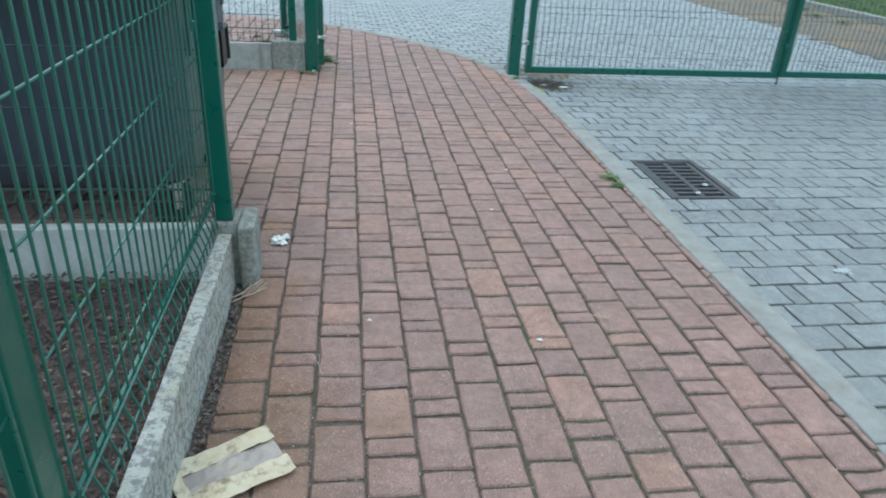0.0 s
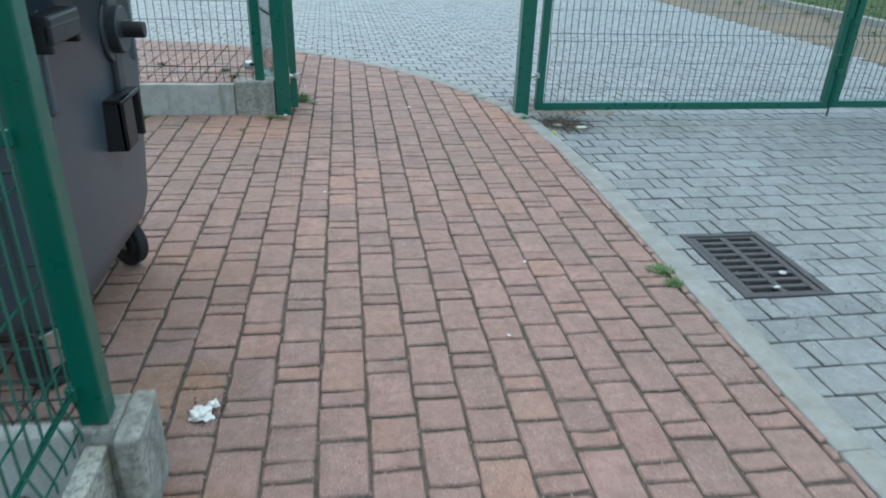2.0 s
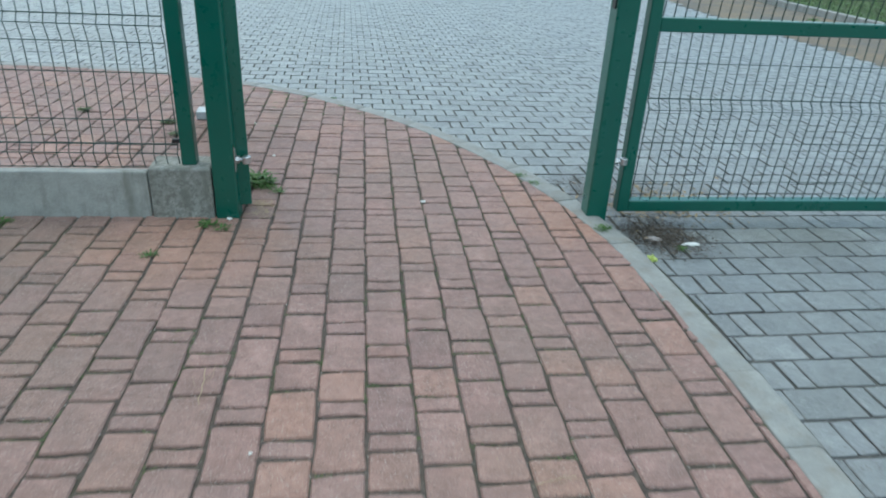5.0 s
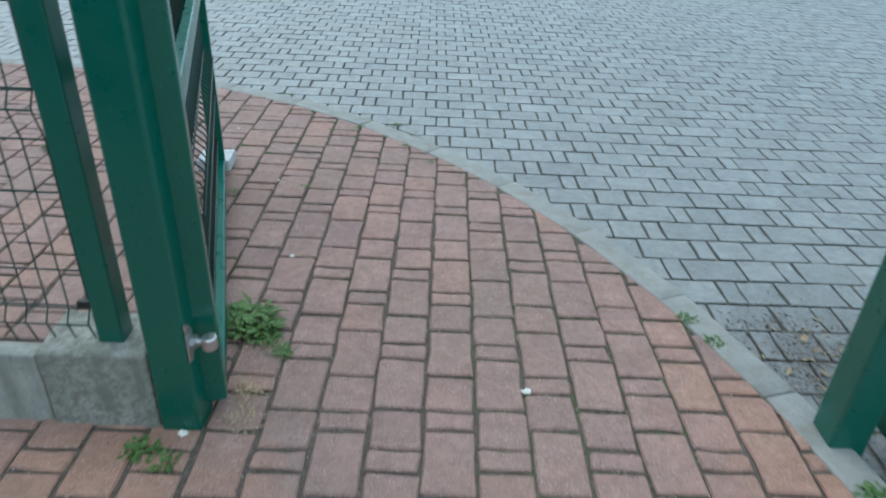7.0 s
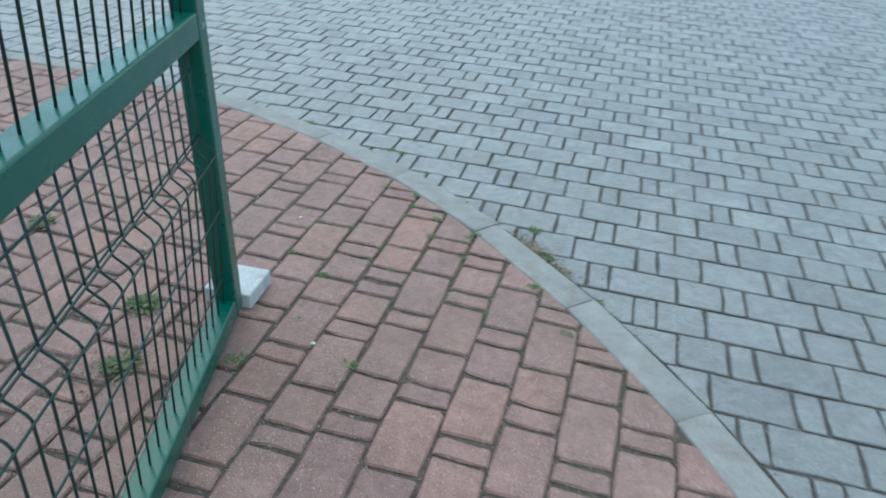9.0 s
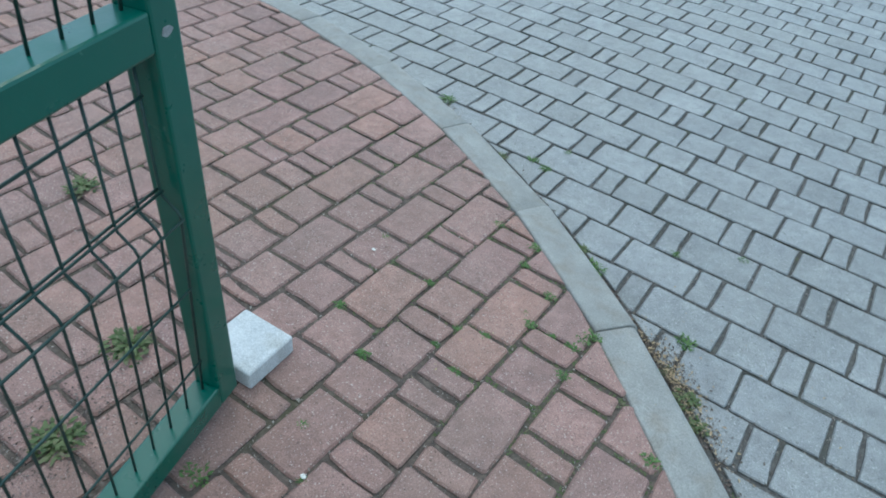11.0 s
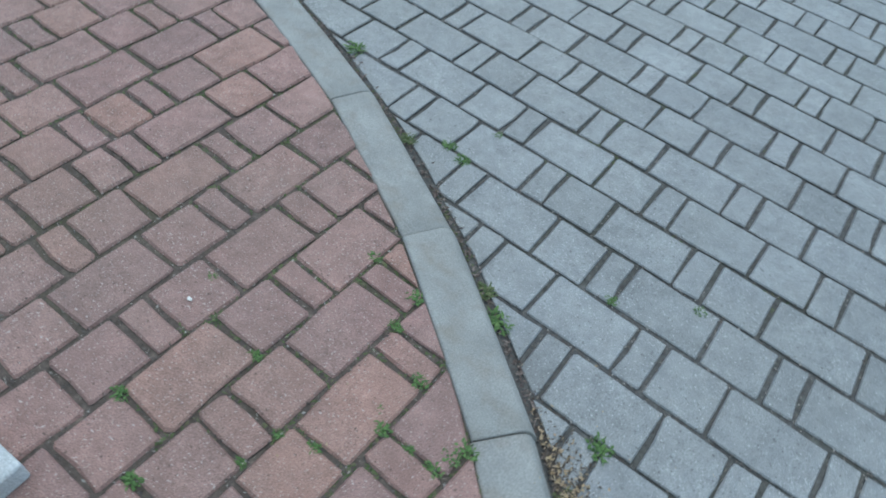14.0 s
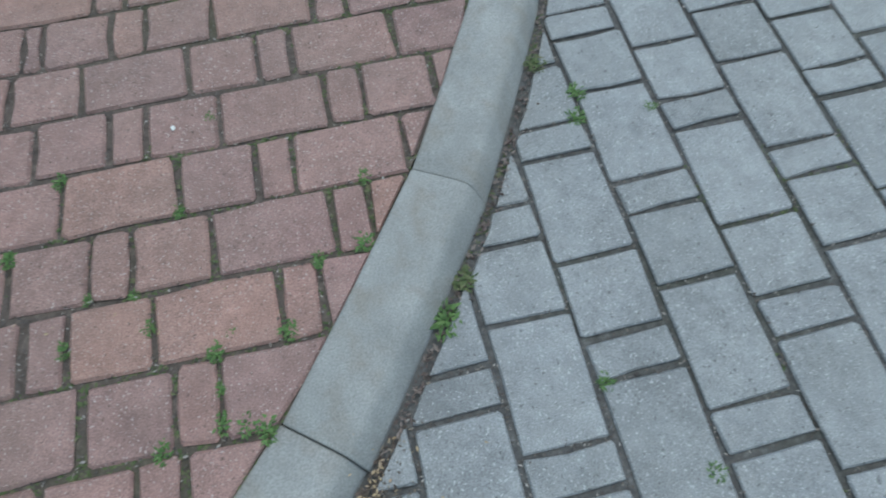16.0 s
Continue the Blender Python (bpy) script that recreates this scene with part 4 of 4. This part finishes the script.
litter("fence_litter", 900, lambda r: (-0.728 + abs(r.gauss(0, 0.018)), r.uniform(0.5, 1.78), 0.001 + r.uniform(-0.004, 0.006)), "dry leaf crumbs along the fence base", 2, size=(0.004, 0.014))


def by_kerb(r):
    s = r.uniform(1.0, ARC[-1] - 0.5)
    (px, py), n = kerb_line(s)
    d = KERB_W + abs(r.gauss(0, 0.013))
    return px + n[0] * d, py + n[1] * d, GROUND - 0.004 + r.uniform(0, 0.004)


litter("kerb_litter", 2600, by_kerb, "dry crumbs and husks at the foot of the kerb", 3, size=(0.002, 0.008))
GRIT = leafy("joint_grit", (0.06, 0.052, 0.046), (0.09, 0.077, 0.067), (0.14, 0.12, 0.105), (0.075, 0.063, 0.054), (0.2, 0.175, 0.15), (0.42, 0.39, 0.35))


def red_grit(r):
    while True:
        x, y = red_joint(r)
        if signed(x, y) < -0.006 and not (x < -0.73 and y < 2):
            return x + r.gauss(0, 0.0028), y + r.gauss(0, 0.0028), -0.006 + r.uniform(0, 0.006)


def grey_grit(r):
    while True:
        x, y = grey_joint(r)
        if signed(x, y) > KERB_W + 0.012:
            return x + r.gauss(0, 0.003), y + r.gauss(0, 0.003), GROUND - 0.006 + r.uniform(0, 0.0062)


litter("path_grit", 42000, red_grit, "sandy grit and crumbs in the red paving joints", 41, GRIT, (0.0014, 0.005))
litter("yard_grit", 40000, grey_grit, "sandy grit in the grey paving joints", 42, GRIT, (0.0014, 0.0046))
litter("corner_soil", 1500, lambda r: (-1.14 + r.gauss(0, 0.07), 6.68 + r.gauss(0, 0.11), 0.001 + r.uniform(-0.002, 0.004)), "soil and leaf crumbs under the open gate", 15, LITTER, size=(0.0015, 0.005))
litter("gate_soil", 5000, lambda r: (1.40 + r.gauss(0, 0.1), 5.34 + r.gauss(0, 0.1), GROUND + 0.001 + r.uniform(0, 0.006)), "dark soil and leaf crumbs beside the gate post", 4, EARTH, size=(0.002, 0.009))
litter("yard_soil", 3600, lambda r: (1.32 + r.gauss(0, 0.17), 5.92 + r.gauss(0, 0.13), GROUND + r.uniform(-0.002, 0.002)), "thin dark soil smeared on grey pavers behind the gate post", 14, EARTH, size=(0.002, 0.009))


def kerb_foot(s, off):
    (px, py), n = kerb_line(s)
    return px + n[0] * (KERB_W + off), py + n[1] * (KERB_W + off)


litter("kerb_husks", 420, lambda r: (*kerb_foot(r.gauss(3.62, 0.09), 0.004 + abs(r.gauss(0, 0.03))), GROUND + 0.001 + r.uniform(0, 0.004)), "pale husks and dry crumbs heaped at the foot of the kerb", 51, STRAW, (0.002, 0.007))
litter("kerb_dirt", 1600, lambda r: (*kerb_foot(r.gauss(3.62, 0.1), abs(r.gauss(0, 0.035))), GROUND + r.uniform(-0.002, 0.003)), "dark earth heaped at the foot of the kerb", 52, EARTH, (0.002, 0.006))
for i, (s, off, size) in enumerate(((3.57, 0.02, 0.042), (3.5, 0.012, 0.035), (3.66, 0.014, 0.024), (4.62, 0.014, 0.03), (4.12, 0.012, 0.03))):
    weed(*kerb_foot(s, off), GROUND - 0.006, size, 60 + i, "small green weed at the foot of the kerb", MOSS, 110)
litter("gate_straw", 700, lambda r: (1.6 + r.gauss(0, 0.22), 5.75 + r.gauss(0, 0.14), GROUND + 0.003 + r.uniform(0, 0.008)), "dry straw blown against the drive gate", 5, STRAW, (0.004, 0.02))
litter("yard_crumbs", 900, lambda r: (r.uniform(1.3, 2.0), r.uniform(2.5, 3.9), GROUND + 0.002), "dry crumbs round the drain", 6, size=(0.002, 0.008))
litter("path_crumbs", 1100, lambda r: (r.uniform(-0.7, 1.1), r.uniform(0.5, 8), 0.002), "tiny pale crumbs scattered on the red path", 7, STRAW, (0.0015, 0.005))


def crumpled(name, x, y, z, size, seed, material, label, category):
    r = random.Random(seed)
    b = bmesh.new()
    bmesh.ops.create_icosphere(b, subdivisions=3, radius=1)
    for v in b.verts:
        n = noise.noise(v.co * 2.2 + Vector((seed, 0, 0))) + 0.6 * noise.noise(v.co * 5 + Vector((0, seed, 0)))
        v.co = Vector((v.co.x * size[0], v.co.y * size[1], max(v.co.z, -0.3) * size[2])) * (1 + 0.75 * n)
    ob = part(name, b, material)
    ob.location = (x, y, z)
    return tagged(ob, label, category)


crumpled("torn_tissue", -0.612, 2.165, 0.010, (0.03, 0.023, 0.016), 2, WHITE, "crumpled dirty white tissue on red pavers", "tissue")
crumpled("tissue_scrap", -0.585, 2.21, 0.006, (0.016, 0.012, 0.01), 6, WHITE, "small white tissue scrap on red pavers", "tissue")
crumpled("white_wrapper", 1.51, 5.235, GROUND + 0.006, (0.035, 0.014, 0.008), 3, WHITE, "flattened white wrapper on grey pavers", "wrapper")
crumpled("pale_stone", 1.83, 1.93, GROUND + 0.006, (0.034, 0.02, 0.012), 4, PALE, "pale flat pebble on grey pavers", "pebble")
crumpled("white_scrap", 1.70, 2.98, GROUND - 0.001, (0.016, 0.008, 0.008), 5, WHITE, "white scrap lying on the drain grate", "scrap")
crumpled("white_scrap", 1.60, 2.86, GROUND - 0.001, (0.014, 0.006, 0.006), 7, WHITE, "white scrap lying on the drain grate", "scrap")
YELLOW = Mat("yellow_green_peel", 0.5).colour((0.5, 0.58, 0.16)).m
crumpled("yellow_fruit", 1.262, 5.085, GROUND + 0.008, (0.019, 0.017, 0.018), 8, YELLOW, "small yellow-green fallen fruit beside the kerb", "fruit")
crumpled("plastic_scrap", 1.36, 5.30, GROUND + 0.005, (0.03, 0.02, 0.007), 9, FILM, "torn pale plastic scrap on soiled grey pavers", "scrap")
PEBBLES = ((-0.605, 5.405, 0.012), (0.285, 5.614, 0.012), (-0.509, 6.288, 0.008), (-0.7, 6.928, 0.006), (-1.042, 7.537, 0.005), (0.317, 1.40, 0.009), (-0.25, 1.55, 0.007), (0.55, 3.05, 0.007), (0.36, 2.5, 0.006), (-0.30, 3.9, 0.005))
for i, (x, y, s) in enumerate(PEBBLES):
    tagged(crumpled("white_chip", x, y, 0.003, (s, s * 0.7, s * 0.5), 10 + i, WHITE, "small white chip on red pavers", "chip"), group="chips on the path")
crumpled("white_strip", -1.58, 4.99, 0.003, (0.05, 0.012, 0.006), 31, WHITE, "white paper strip on red pavers", "scrap")

# flattened paper bag with a clear window, against the fence base
bag = tagged(empty("paper_bag", -0.615, 0.868, 0.004, 30), "flattened cream paper bag with clear window, dirty, beside fence base", "bag")


def crease(x0, x1, y0, y1, z, name, material, nx=18, ny=14, amp=0.012, seed=0):
    V, F = [], []
    for j in range(ny + 1):
        for i in range(nx + 1):
            x, y = x0 + (x1 - x0) * i / nx, y0 + (y1 - y0) * j / ny
            edge = 0.006 * noise.noise((x * 30, y * 30, seed))
            h = amp * (0.5 + noise.noise((x * 16, y * 9, seed)) + 0.5 * abs(noise.noise((x * 40, y * 30, seed + 3))))
            V.append((x + edge, y + edge, z + max(h, 0.001)))
    for j in range(ny):
        for i in range(nx):
            a = j * (nx + 1) + i
            F.append((a, a + 1, a + nx + 2, a + nx + 1))
    ob = lists(name, V, F, material, bag)
    mod = ob.modifiers.new("thickness", "SOLIDIFY")
    mod.thickness = 0.002
    return ob


crease(-0.135, 0.135, -0.092, -0.03, 0.006, "front_fold", PAPER, seed=1)
crease(-0.135, 0.135, 0.035, 0.092, 0.006, "back_fold", PAPER, seed=2)
tagged(crease(-0.128, 0.13, -0.034, 0.039, 0.003, "window", FILM, seed=3), "clear plastic window")
crease(-0.14, -0.11, -0.09, 0.09, 0.010, "bottom_fold", PAPER, nx=4, seed=4)


def twig(x, y, z, turn, length, seed, label, r=0.0022, material=None):
    q = random.Random(seed)
    V, F = [], []
    main = [(length * i / 6, 0.012 * noise.noise((i * 0.6, seed, 0)), 0.002 + 0.012 * i / 6) for i in range(7)]
    add_rod(V, F, main, r, 5)
    for k in range(3):
        b = Vector(main[2 + k])
        a = q.choice((-1, 1)) * q.uniform(0.3, 0.8)
        add_rod(V, F, [tuple(b), tuple(b + Vector((math.cos(a), math.sin(a), 0.15)) * length * 0.25), tuple(b + Vector((math.cos(a * 0.7), math.sin(a * 0.7), 0.2)) * length * 0.42)], r * 0.6, 5)
    ob = lists("twig", V, F, material or TWIG)
    ob.matrix_basis = pose(x, y, z, 0, 0, turn)
    return tagged(ob, label, "twig")


twig(-0.745, 1.69, 0.003, 52, 0.17, 1, "dry forked twig leaning at the concrete pier")
twig(-0.74, 1.68, 0.002, 36, 0.15, 2, "dry forked twig leaning at the concrete pier")
twig(-0.40, 1.25, 0.002, 110, 0.10, 3, "thin dark twig on red pavers", 0.0012)
twig(0.54, 1.55, 0.002, -40, 0.07, 4, "short dark twig on red pavers", 0.002)
twig(-0.47, 4.1, 0.002, 95, 0.16, 5, "dry grass stalk on red pavers", 0.0013, STRAW)
twig(0.42, 3.75, 0.002, 5, 0.11, 6, "dry grass stalk on red pavers", 0.0011, STRAW)

# ---- grass verge beyond the gravel ----
tagged(sheet("verge_soil", 8.2, 40, -3.2, 40, 0.0, LAND, 0.3), "grass verge ground", "ground", kind="structure")
rng = random.Random(21)
V, F = [], []
for _ in range(16000):
    x = 8.2 + 5 * rng.random() ** 1.5
    y = rng.uniform(6.5, 19)
    add_leaf(V, F, (x, y, 0), rng.uniform(0, 6.28), rng.uniform(0.6, 1.4), rng.uniform(0.06, 0.2), rng.uniform(0.008, 0.016))
tagged(lists("verge_grass", V, F, LEAF), "green rough grass on the verge", "grass", kind="stuff")
for i in range(9):
    weed(7.2 + 0.75 * random.Random(i).random(), 7.6 + i * 0.75, GROUND, 0.16, 200 + i, "weed clump growing in the sandy gravel", leaves=60)

# ---- the laid pavements ----


def red_area(x, y):
    if signed(x, y) > 0.12 or (-3.25 < x < -0.70 and y < 1.99):
        return 0
    return 1


red_path = lay("red_paving", "red_paver", RED, False, (-63, 9, 0.0), PITCH, red_course, 0.0, red_area, (-1.3, 1.2, 6.62, 8.7), gap=0.0086, ends=0.0112, rim=0.005, drop=0.0055, wobble=0.0042)
tagged(red_path, "worn red concrete block paving, three paver lengths in rows", "paving", kind="structure")


def yard_area(x, y):
    s = signed(x, y)
    if s < KERB_W - 0.1 or x > 5.85:
        return 0
    return 2


yard = lay("grey_paving", "grey_paver", GREY, True, (-76, 72, YARD_Y), YARD_PITCH, grey_course, GROUND, yard_area, (-1.5, 0.75, 7.5, 9.35), holes=((DX0 - 0.006, DX1 + 0.006, DY0 - 0.006, DY1 + 0.006),), gap=0.0105, ends=0.0092, rim=0.003, cut=0.004, sand=JOINT_GREY, drop=0.0035, askew=YARD_TURN)
tagged(yard, "blue-grey concrete block paving of the yard, slightly shiny", "paving", kind="structure")
